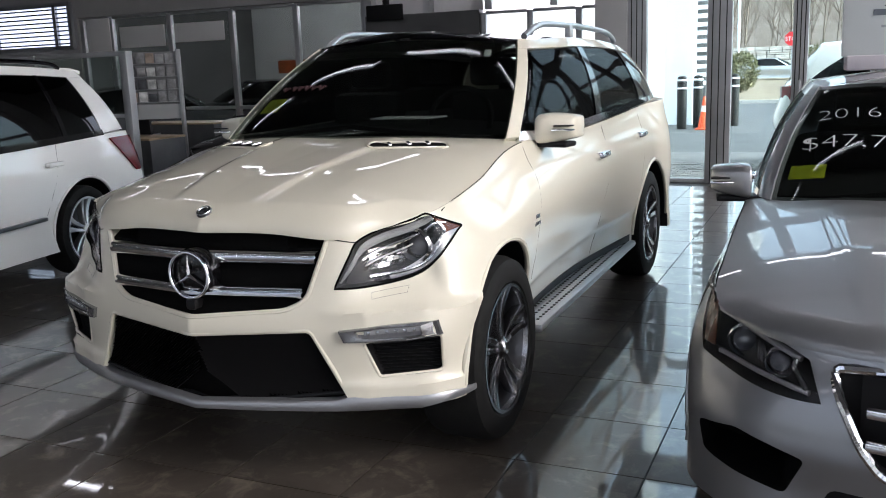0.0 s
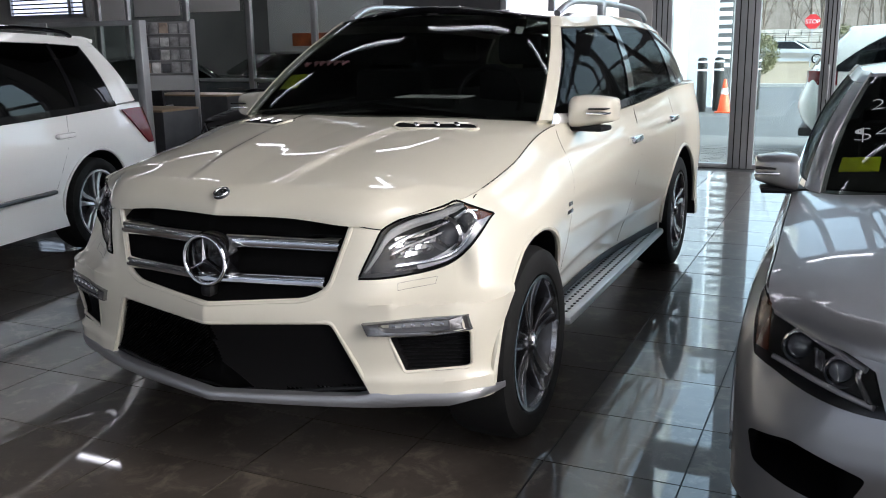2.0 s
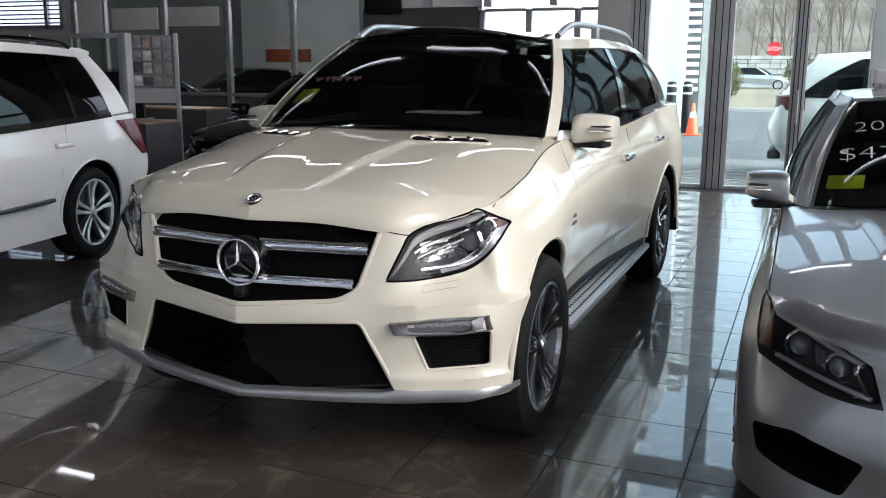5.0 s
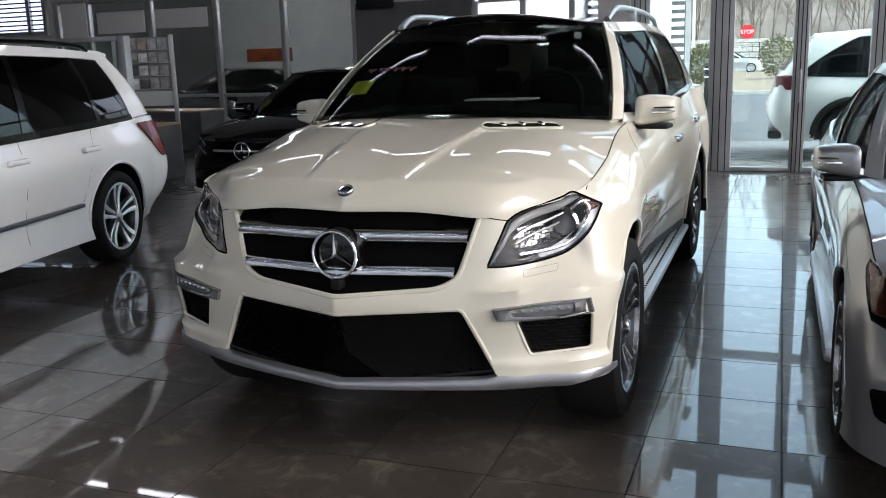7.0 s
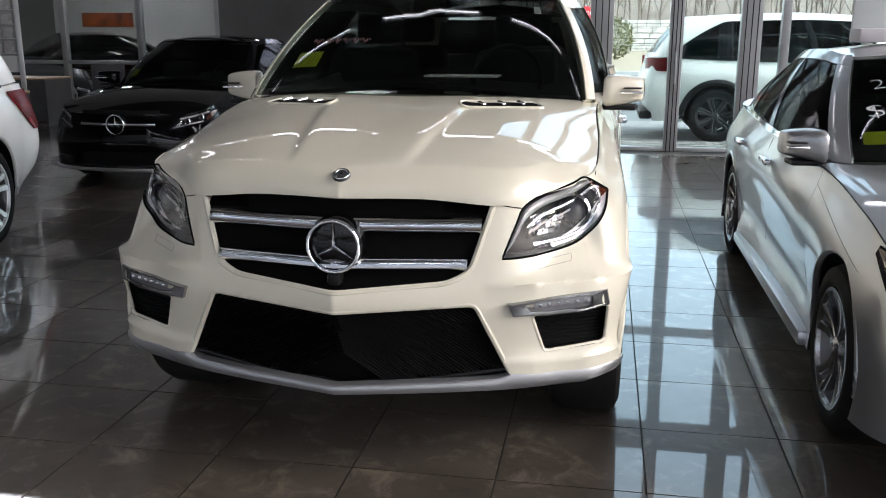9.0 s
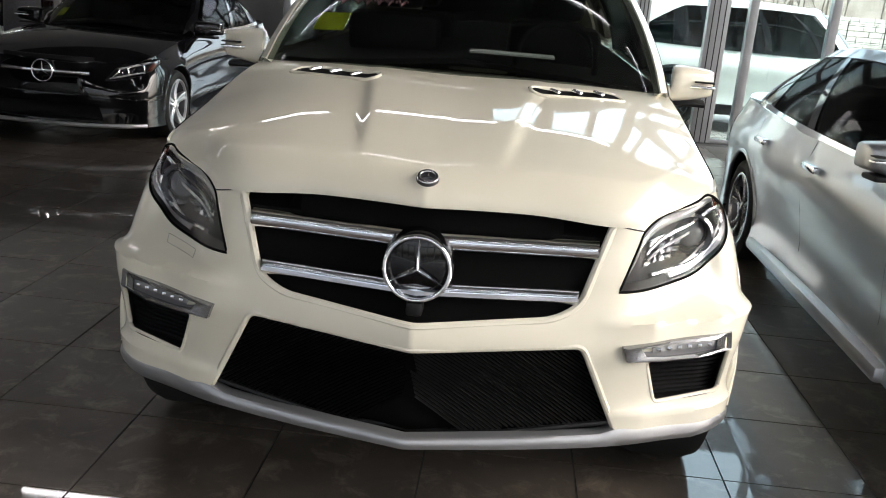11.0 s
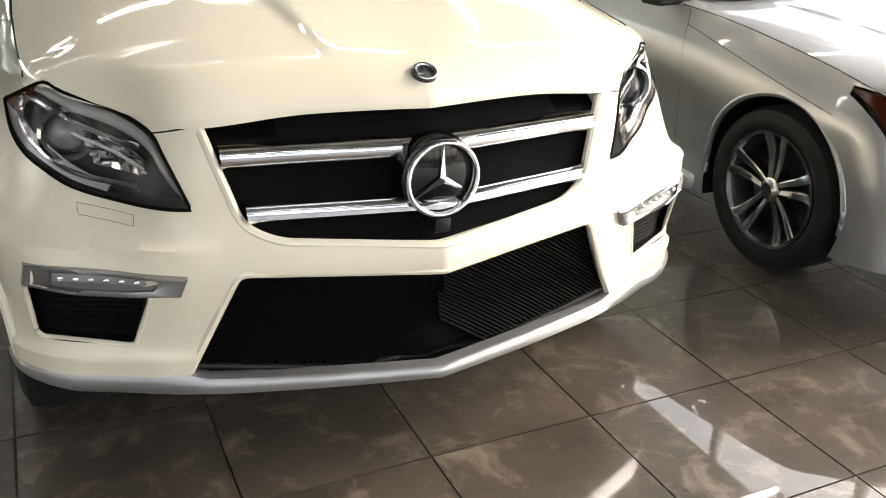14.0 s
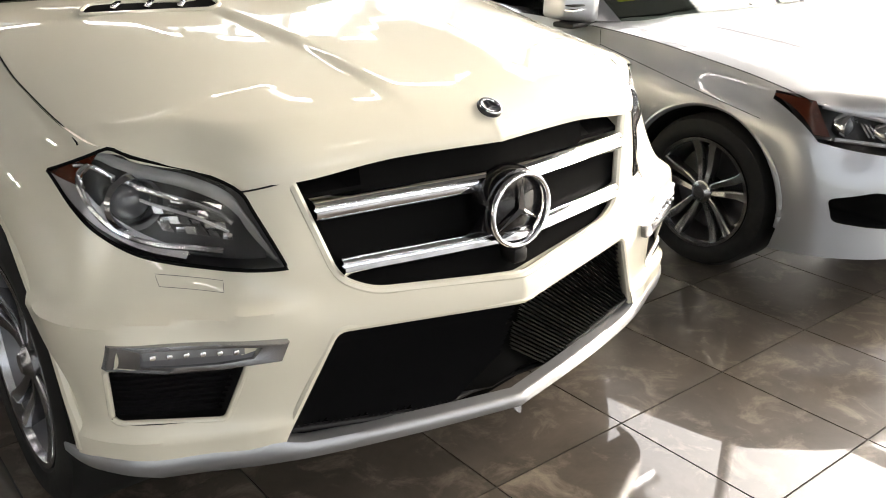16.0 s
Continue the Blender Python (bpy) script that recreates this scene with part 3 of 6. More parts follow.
# ---- cars ----
def surface(lower):
    from mathutils.bvhtree import BVHTree
    bm = lower.solid()
    tree = BVHTree.FromBMesh(bm)

    def nose(x, z):
        for k in range(12):
            hit = tree.ray_cast(Vector((x, -1, z - 0.01 * k)), Vector((0, 1, 0)))[0]
            if hit and hit.y < 0.75:
                return hit.y + 0.008 * k
        return 0.5

    def flank(y, z, side=1):
        hit = tree.ray_cast(Vector((3 * side, y, z)), Vector((-side, 0, 0)))[0]
        return hit.x if hit else 0.9 * side

    def top(x, y):
        hit = tree.ray_cast(Vector((x, y, 3)), Vector((0, 0, -1)))[0]
        return hit.z if hit else 1.0

    def tail(x, z):
        hit = tree.ray_cast(Vector((x, 8, z)), Vector((0, -1, 0)))[0]
        return hit.y if hit else 4.5

    return nose, flank, top, tail


def quad_patch(corners, fn, n=14, k=10, bulge=(0, 0, 0, 0)):
    """Fills a four-cornered outline (x, z) and lays it on a surface fn(x, z); bulge bows the sides out: bottom, right, top, left."""
    a, b, c, d = (Vector(p) for p in corners)
    rows = []
    for j in range(k):
        v = j / (k - 1)
        row = []
        for i in range(n):
            u = i / (n - 1)
            p = (a * (1 - u) + b * u) * (1 - v) + (d * (1 - u) + c * u) * v
            e = 4 * u * (1 - u)
            g = 4 * v * (1 - v)
            p.y += -bulge[0] * e * (1 - v) + bulge[2] * e * v
            p.x += bulge[1] * g * u - bulge[3] * g * (1 - u)
            row.append((p.x, fn(p.x, p.y), p.y))
        rows.append(row)
    return np.array(rows)


def edge_of(corners, bulge=(0, 0, 0, 0), n=10):
    p = quad_patch(corners, lambda x, z: 0, n, n, bulge)
    loop = [*p[0], *p[1:, -1], *p[-1, -2::-1], *p[-2:0:-1, 0]]
    return [(q[0], q[2]) for q in loop]


def ribbon(points, width, material, parent, name="seam", lift=0.0015):
    return part(name, tube(points, width / 2, 6), material, parent)


class Kit:
    """What all the cars have: shells, arches, glass, wheels."""

    def __init__(self, name, label, m, low, bottom, crown, cab, paint, axles, radius, width, rim, metal, spokes=5, split=0.1, rise=0.06, roof_mat=None, glass_mat=TINT, front_s=1.93, doors=(), relief=None, wheel_x=None, arch=1.17, cutters=(), flare=True, sculpt=None, belt=None, side_s=(2.3, 4.0, 4.15, 5.3, 5.45, 6.2), middle=None, power=3.4):
        self.car = c = thing(name, label, "car", m, "cars in the showroom")
        self.lower, self.cabin, self.paint = Lower(low, bottom, crown, 190 if sculpt else 150, 64 if sculpt else 26, sculpt), Cabin(cab), paint
        self.nose, self.flank, self.top, self.tail = surface(self.lower)
        self.body = b = put(self.lower.solid(), "body", paint, c)
        xs = wheel_x or max(r[0] for r in low) - width / 2 - 0.012
        bm = bmesh.new()
        for y in axles:
            for s in (-1, 1):
                k = drum(min(s * 0.55, s * 1.3), max(s * 0.55, s * 1.3), y, radius, radius * arch)
                me = bpy.data.meshes.new("tmp")
                k.to_mesh(me)
                bm.from_mesh(me)
                bpy.data.meshes.remove(me)
                k.free()
        cut(b, [(bm, PLASTIC), *cutters])
        end = cab[0][1] + 0.16
        if middle:
            hood = self.lower.bonnet(middle, power, relief, (cab[0][1] + 0.06, cab[2][1] - cab[0][1] + 0.04))
        else:
            hood = np.array([r * (0.992, 1, 1) for r in self.lower.cap(17) if r[0][1] < end + 0.2])[2:]
        from mathutils.bvhtree import BVHTree
        bm = shell(hood, 0.012)
        tree = BVHTree.FromBMesh(bm)

        def hood_z(x, y):
            hit = tree.ray_cast(Vector((x, y, 3)), Vector((0, 0, -1)))[0]
            return hit.z if hit else self.top(x, y)

        self.hood_z = hood_z
        part("hood", bm, paint, c)
        if middle:
            for col in (0, -1):
                ribbon([(p[0] + (0.003 if col else -0.003), p[1], p[2] - 0.002) for p in hood[::3, col]], 0.006, MESH, c, "hood_seam")
        for y in axles:
            for s in (-1, 1):
                wheel(c, s * xs, y, radius, width, rim, metal, spokes, split, s)
                if flare:
                    ring = []
                    for a in np.linspace(-0.25, math.pi + 0.25, 30):
                        yy, zz = y + radius * arch * math.cos(a), radius + radius * arch * math.sin(a)
                        if zz > bottom + 0.08:
                            ring.append((self.flank(y + radius * (arch + 0.05) * math.cos(a), min(zz + 0.03, 2), s) - s * 0.004, yy, zz))
                    xs_ = np.array([p[0] for p in ring])
                    xs_ = np.convolve(np.pad(xs_, 3, mode="edge"), np.ones(7) / 7, "valid")
                    part("arch_trim", tube([(a, p[1], p[2]) for a, p in zip(xs_, ring)], 0.014, 8), paint, c)
        cab_ = self.cabin
        part("windshield", shell(cab_.front(front_s, 0.0, 0.97, 0.0), 0.005), glass_mat, c, "dark tinted windscreen").visible_shadow = False
        part("roof", shell(cab_.roof(0.002, rise), 0.02), roof_mat or paint, c)
        e = len(cab) - 1
        for s in (-1, 1):
            part("pillar", shell(cab_.patch(front_s, side_s[0], 0, 1.0, 0.006, side=s), 0.03), paint, c)
            for a, z in zip(side_s[0::2], side_s[1::2]):
                part("side_window", shell(cab_.patch(a, z, 0.04, 0.90, 0.0, side=s), 0.005), SIDEGLASS if a < 5 and glass_mat is TINT else PRIVACY, c).visible_shadow = False
            for a, z in zip(side_s[1:-1:2], side_s[2:-1:2]):
                part("pillar", shell(cab_.patch(a, z, 0.0, 0.92, 0.005, 4, side=s), 0.02), GLOSSBLACK, c)
            part("pillar", shell(cab_.patch(side_s[-1], e - 0.9, 0, 1.0, 0.006, side=s), 0.03), paint, c)
            part("roof_edge", shell(cab_.patch(front_s, e - 0.8, 0.90, 1.02, 0.008, 30, side=s), 0.03), paint, c)
            part("belt_trim", shell(cab_.patch(side_s[0], side_s[-1], -0.03, 0.05, 0.010, 24, 3, side=s), 0.012), belt or CHROME, c)
        part("rear_window", shell(cab_.back(e - 0.9, 0.1, 0.9, 0.0), 0.005), PRIVACY, c)
        part("tailgate", shell(cab_.back(e - 0.9, -0.02, 0.1, 0.006), 0.02), paint, c)
        # dark inside: shelf over the lower shell, dashboard and seats
        zb = cab[0][2]
        y0, y1 = cab[0][1] + 0.14, cab[-1][1] - 0.12
        by = [r[1] for r in cab]
        inner = []
        for y in np.linspace(y0, y1, 24):
            half, z = max(0.2, np.interp(y, by, [r[0] for r in cab]) - 0.05), np.interp(y, by, [r[2] for r in cab])
            inner.append([(x * half, y, z + 0.012 + 0.05 * (1 - abs(x))) for x in np.linspace(-1, 1, 9)])
        part("interior", shell(np.array(inner), 0.02), INTERIOR, c, "black interior")
        for s in (-0.38, 0.38):
            for yy in (cab[0][1] + 1.0, cab[0][1] + 1.95):
                if yy < y1 - 0.4:
                    part("seat_back", boxed(s - 0.22, s + 0.22, yy, yy + 0.14, zb - 0.02, zb + 0.18, 0.05), INTERIOR, c)
                    part("headrest", boxed(s - 0.13, s + 0.13, yy + 0.06, yy + 0.15, zb + 0.2, zb + 0.36, 0.04), INTERIOR, c)
        sw = [(0.38 + 0.17 * math.cos(a), cab[0][1] + 0.62 + 0.06 * math.sin(a), zb + 0.04 + 0.16 * math.sin(a)) for a in np.linspace(0, 2 * math.pi, 28, endpoint=False)]
        part("steering_wheel", tube(sw, 0.014, 8, True), INTERIOR, c)

    def handle(self, y, z, side, length=0.2):
        x = self.flank(y, z, side)
        h = part("door_handle", boxed(min(x, x + side * 0.045), max(x, x + side * 0.045), y - length / 2, y + length / 2, z - 0.018, z + 0.018, 0.012), CHROME if self.paint is not WHITE else WHITE, self.car)
        return h

    def seam_side(self, pts, side):
        p = [(self.flank(y, z, side) - side * 0.002, y, z) for y, z in pts]
        ribbon(p, 0.005, PLASTIC, self.car)


def line(a, b, n=10):
    return [(a[0] + (b[0] - a[0]) * t, a[1] + (b[1] - a[1]) * t) for t in np.linspace(0, 1, n)]


# ---- the pearl white sport utility car ----
GL_LOW = [
    (0.0, -0.04, 0.985, 0.03, 0.04, 0.0, 0.06, 0.11),
    (0.30, 0.02, 0.985, 0.02, 0.03, 0.0, 0.05, 0.09),
    (0.56, 0.09, 0.965, 0.0, 0.01, 0.0, 0.03, 0.06),
    (0.73, 0.165, 0.990, 0.0, 0.01, 0.0, 0.09, 0.12),
    (0.88, 0.245, 1.018, 0.0, 0.01, 0.0, 0.12, 0.15),
    (0.955, 0.40, 1.032, 0.0, 0.01, 0.0, 0.05, 0.13),
    (0.97, 0.80, 1.09, 0.0, 0.01, 0.0, 0.02, 0.13),
    (0.955, 1.35, 1.19, 0.14, 0.10, 0.04, 0.02, 0.13),
    (0.955, 2.4, 1.19, 0.17, 0.12, 0.05, 0.01, 0.07),
    (0.965, 3.88, 1.23, 0.01, 0.02, 0.0, 0.01, 0.09),
    (0.90, 4.7, 1.25, 0.0, 0.01, 0.0, 0.02, 0.06),
    (0.0, 5.05, 1.26, 0.0, 0.0, 0.0, 0.03, 0.08),
]
GL_CAB = [
    (0.0, 1.10, 1.235, 0.0, 1.84, 1.70),
    (0.45, 1.16, 1.235, 0.36, 1.88, 1.69),
    (0.77, 1.32, 1.215, 0.60, 2.00, 1.665),
    (0.86, 1.75, 1.20, 0.655, 2.35, 1.67),
    (0.87, 2.6, 1.215, 0.675, 2.8, 1.68),
    (0.86, 3.6, 1.24, 0.665, 3.6, 1.67),
    (0.83, 4.5, 1.27, 0.63, 4.35, 1.63),
    (0.60, 4.85, 1.28, 0.50, 4.55, 1.62),
    (0.0, 4.95, 1.28, 0.0, 4.62, 1.62),
]


def gl_sculpt(s, z):
    """The bumper's ledge under the headlights and the creases along the doors."""
    front = max(0.0, min(1.0, (s - 1.7) / 0.8)) * max(0.0, min(1.0, (5.6 - s) / 0.7))
    d = z - 0.70
    ledge = 0.034 * (math.exp(d / 0.06) if d < 0 else math.exp(-d / 0.012))
    low = z - 0.425
    ledge += 0.016 * (math.exp(low / 0.10) if low < 0 else math.exp(-low / 0.014))
    side = max(0.0, min(1.0, (s - 6.4) / 0.6)) * max(0.0, min(1.0, (9.6 - s) / 0.8))
    e = z - (0.53 + 0.02 * (s - 7))
    crease = 0.012 * (math.exp(e / 0.03) if e < 0 else math.exp(-e / 0.12))
    g = z - 1.06
    shoulder = 0.006 * (math.exp(g / 0.05) if g < 0 else math.exp(-g / 0.02))
    tuck = max(0.0, min(1.0, (6.2 - s) / 0.3)) * max(0.0, min(1.0, (0.345 - z) / 0.02)) * 0.07
    return front * ledge + side * (crease + shoulder) - tuck


def hood_relief(x, y):
    """Two creases that run back along the hood and open towards the vents."""
    fade = max(0.0, min(1.0, (y - 0.12) / 0.25)) * max(0.0, min(1.0, (1.25 - y) / 0.2))
    d = abs(x) - (0.178 + 0.128 * y)
    step = 1 / (1 + math.exp(max(-30, min(30, d / 0.009)))) - 0.5
    return 0.013 * fade * step * max(0, 1 - abs(d) / 0.22)


GL_HOOD = [(-0.1, 0.99), (0.05, 1.03), (0.106, 1.053), (0.25, 1.095), (0.45, 1.142), (0.7, 1.184), (0.95, 1.217), (1.2, 1.238), (1.5, 1.24)]
GRILLE = rounded([(-0.516, 0.974), (-0.442, 0.735), (-0.37, 0.698), (0, 0.668), (0.37, 0.698), (0.442, 0.735), (0.516, 0.974), (0, 0.98)], 0.035)
INTAKE = rounded([(-0.46, 0.632), (-0.606, 0.322), (-0.3, 0.255), (0, 0.235), (0.3, 0.255), (0.606, 0.322), (0.46, 0.632), (0, 0.607)], 0.025)
LIGHT_LOW = [(0.542, 0.779), (0.64, 0.778), (0.72, 0.788), (0.79, 0.810), (0.845, 0.858), (0.872, 0.905), (0.878, 0.955)]
LIGHT_TOP = [(0.545, 0.786), (0.583, 0.890), (0.603, 0.940), (0.655, 0.972), (0.705, 0.986), (0.76, 1.004), (0.805, 1.018), (0.876, 0.958)]
FOG = [(0.685, 0.45), (0.888, 0.463), (0.897, 0.607), (0.642, 0.588)]


def flip(points):
    return [(-x, z) for x, z in points][::-1]


HOUSING = mat("lamp housing", (0.03, 0.03, 0.032), 0.4, 0.0, 0.0, 0.25)
LAMPMETAL = mat("lamp reflector metal", (0.7, 0.71, 0.73), 0.14, 1.0)
LENS = mat("projector lens", (0.06, 0.065, 0.075), 0.04, 0.0, 1.0)


def between(low, top, u, v):
    """A place between a lower and an upper curve; u runs along them, v from one to the other."""
    a, b = cr(low, u * (len(low) - 1))[0], cr(top, u * (len(top) - 1))[0]
    return a + (b - a) * v


def light_at(u, v):
    return between(LIGHT_LOW, LIGHT_TOP, u, v)


light_outline = [tuple(light_at(u, 0)) for u in np.linspace(0, 1, 26)] + [tuple(light_at(u, 1)) for u in np.linspace(1, 0, 30)]

fog_outline = rounded(FOG, 0.016)
gl = Kit(
    "sport_utility_car", "pearl white sport utility car with chrome star grille on tile floor", pose(0, 0, 0), GL_LOW, 0.285,
    ((0.0, 0.15, 0.6, 1.2, 1.5, 6), (0.03, 0.06, 0.09, 0.055, 0.03, 0.0)), GL_CAB, PEARL, (0.805, 3.88), 0.385, 0.275, 0.268, GL_ALLOY, 5, 0.16, 0.06, GLOSSBLACK, TINT, relief=hood_relief, middle=GL_HOOD, front_s=2.0, side_s=(2.22, 4.0, 4.15, 5.3, 5.45, 6.2), arch=1.2, sculpt=gl_sculpt,
    cutters=[(boxed(-1.2, 1.2, -0.4, 0.52, 0.1, 0.338), PLASTIC), (joined([prism(GRILLE, -0.4, 0.2), prism(INTAKE, -0.4, 0.18)]), PEARL), (joined([prism(fog_outline, -0.4, 0.36), prism(flip(fog_outline), -0.4, 0.36)]), PLASTIC), (joined([prism(light_outline, -0.4, 0.62), prism(flip(light_outline), -0.4, 0.62)]), HOUSING)],
)
G = gl.car


def bar_y(x, z):
    return gl.nose(x, z) + 0.004


grille = part("grille", shell(np.array([[(x, gl.nose(x, z) + 0.022 + 0.02 * (1 - abs(x) / 0.5), z) for x in np.linspace(-0.515, 0.515, 31)] for z in np.linspace(0.665, 0.98, 6)]), 0.01), MESH, G, "black mesh grille")
for z, half, tall in ((0.885, 0.474, 0.052), (0.762, 0.432, 0.046)):
    xs = np.linspace(-half, half, 33)
    rows = []
    for f, dy in ((0, 0.03), (0.0, 0.004), (0.12, -0.010), (0.35, -0.020), (0.55, -0.020), (0.62, -0.006), (0.70, -0.012), (0.82, -0.014), (0.94, -0.006), (1, 0.006), (1, 0.03)):
        rows.append([(x, bar_y(x, z) + dy, z - tall / 2 + tall * f) for x in xs])
    bm = bmesh.new()
    grid_faces(bm, rows + rows[:1])
    part("grille_bar", bm, CHROME, grille, "polished chrome grille bar")
part("badge_disc", lathe([(0.001, 0.0), (0.08, 0.004), (0.094, 0.012), (0.098, 0.03), (0.098, 0.06), (0.001, 0.06)], 48), GLOSSBLACK, grille).matrix_local = pose(0, -0.004, 0.826, 0, 0, 90)
star(grille, 0.086, pose(0, -0.010, 0.826))
part("camera_pod", boxed(-0.022, 0.022, -0.02, 0.05, 0.695, 0.735, 0.01), PLASTIC, grille)
# lower intake: slanted slats over a dark slot, with a rail between
mesh_bm = bmesh.new()


def rail_z(x):
    return 0.325 + 0.075 * (abs(x) / 0.6) ** 1.2


for side in (-1, 1):
    for k in range(-14, 44):
        u0 = k * 0.0165
        q = [(u, z) for u, z in line((u0, 0.625), (u0 + 0.44, 0.315), 24) if 0 <= u < 0.452 + (0.632 - z) * 0.47 and rail_z(u) < z < 0.608 + 0.05 * u]
        if len(q) > 2:
            q = [(side * u, gl.nose(u, z) + 0.024, z) for u, z in q]
            grid_faces(mesh_bm, [[(x, y, z - 0.0035), (x, y - 0.010, z), (x, y, z + 0.0035)] for x, y, z in q])
intake = part("lower_intake", mesh_bm, PLASTIC, G, "black honeycomb lower air intake")
intake["kind"] = "stuff"
part("lower_intake_back", shell(np.array([[(x, gl.nose(x, z) + 0.034, z) for x in np.linspace(-0.6, 0.6, 31)] for z in np.linspace(0.286, 0.635, 5)]), 0.01), MESH, intake)
part("intake_rail", tube([(x, gl.nose(x, rail_z(x)) + 0.02, rail_z(x)) for x in np.linspace(-0.585, 0.585, 41)], 0.008, 8), PLASTIC, intake)
# silver lip round the nose: a thin blade in the middle, taller under the corners
def lip_low(x):
    return 0.316 + 0.012 * min(1, abs(x) / 0.84) + 0.02 * max(0, min(1, (abs(x) - 0.82) / 0.1))


def lip_top(x):
    return 0.352 + 0.018 * min(1, abs(x) / 0.57) + 0.017 * max(0, min(1, (abs(x) - 0.54) / 0.06))


lip = []
for f, out0 in ((0, -0.05), (0.0, 0.002), (0.10, 0.010), (0.45, 0.015), (0.8, 0.013), (0.97, 0.007), (1.0, 0.0), (1.0, -0.03)):
    row = []
    for t in np.linspace(-1, 1, 91):
        s = abs(t) * 5.0
        c = cr(GL_LOW, s)[0]
        d = cr(GL_LOW, min(s + 0.05, 11))[0] - cr(GL_LOW, max(s - 0.05, 0))[0]
        n = Vector((d[1], -d[0], 0)).normalized() if s > 0.01 else Vector((0, -1, 0))
        end = max(0, (abs(t) - 0.86) / 0.14)
        out_ = out0 * (1 - 0.9 * end) + 0.004
        z0, z1 = lip_low(c[0]), lip_top(c[0]) - 0.018 * end
        row.append((math.copysign(c[0] + n.x * out_, t) if t else 0, c[1] + n.y * out_ + 0.012, z0 + (z1 - z0) * f))
    lip.append(row)
part("front_lip", shell(np.array(lip), 0.006), LIP, G, "satin silver front lip")


for outline, r_ in ((GRILLE, 0.012), (INTAKE, 0.010), (fog_outline, 0.007), (flip(fog_outline), 0.007)):
    if outline is INTAKE:
        k0 = max(range(len(outline)), key=lambda k: outline[k][0])
        run = outline[k0:] + outline[:k0]
        run = [p for p in run if p[1] > 0.33]
        part("bumper_edge", tube([(x, gl.nose(x, z) + r_ * 0.75, z) for x, z in run], r_, 8), PEARL, G)
        continue
    part("bumper_edge", tube([(x, gl.nose(x, z) + r_ * 0.75, z) for x, z in outline], r_, 8, True), PEARL, G)
for s in (-1, 1):
    ribbon([(s * x, gl.nose(x, z) - 0.001, z) for x, z in line((0.515, 0.958), (0.60, 0.938), 8)], 0.004, PLASTIC, G, "hood_seam")


SATIN_LAMP = mat("satin lamp trim", (0.34, 0.335, 0.35), 0.35, 0.4, 0.5)
MILKY = mat("milky light guide", (0.32, 0.325, 0.33), 0.25, 0.0, 1.0)
AMBER = mat("amber lens", (0.07, 0.016, 0.006), 0.15)


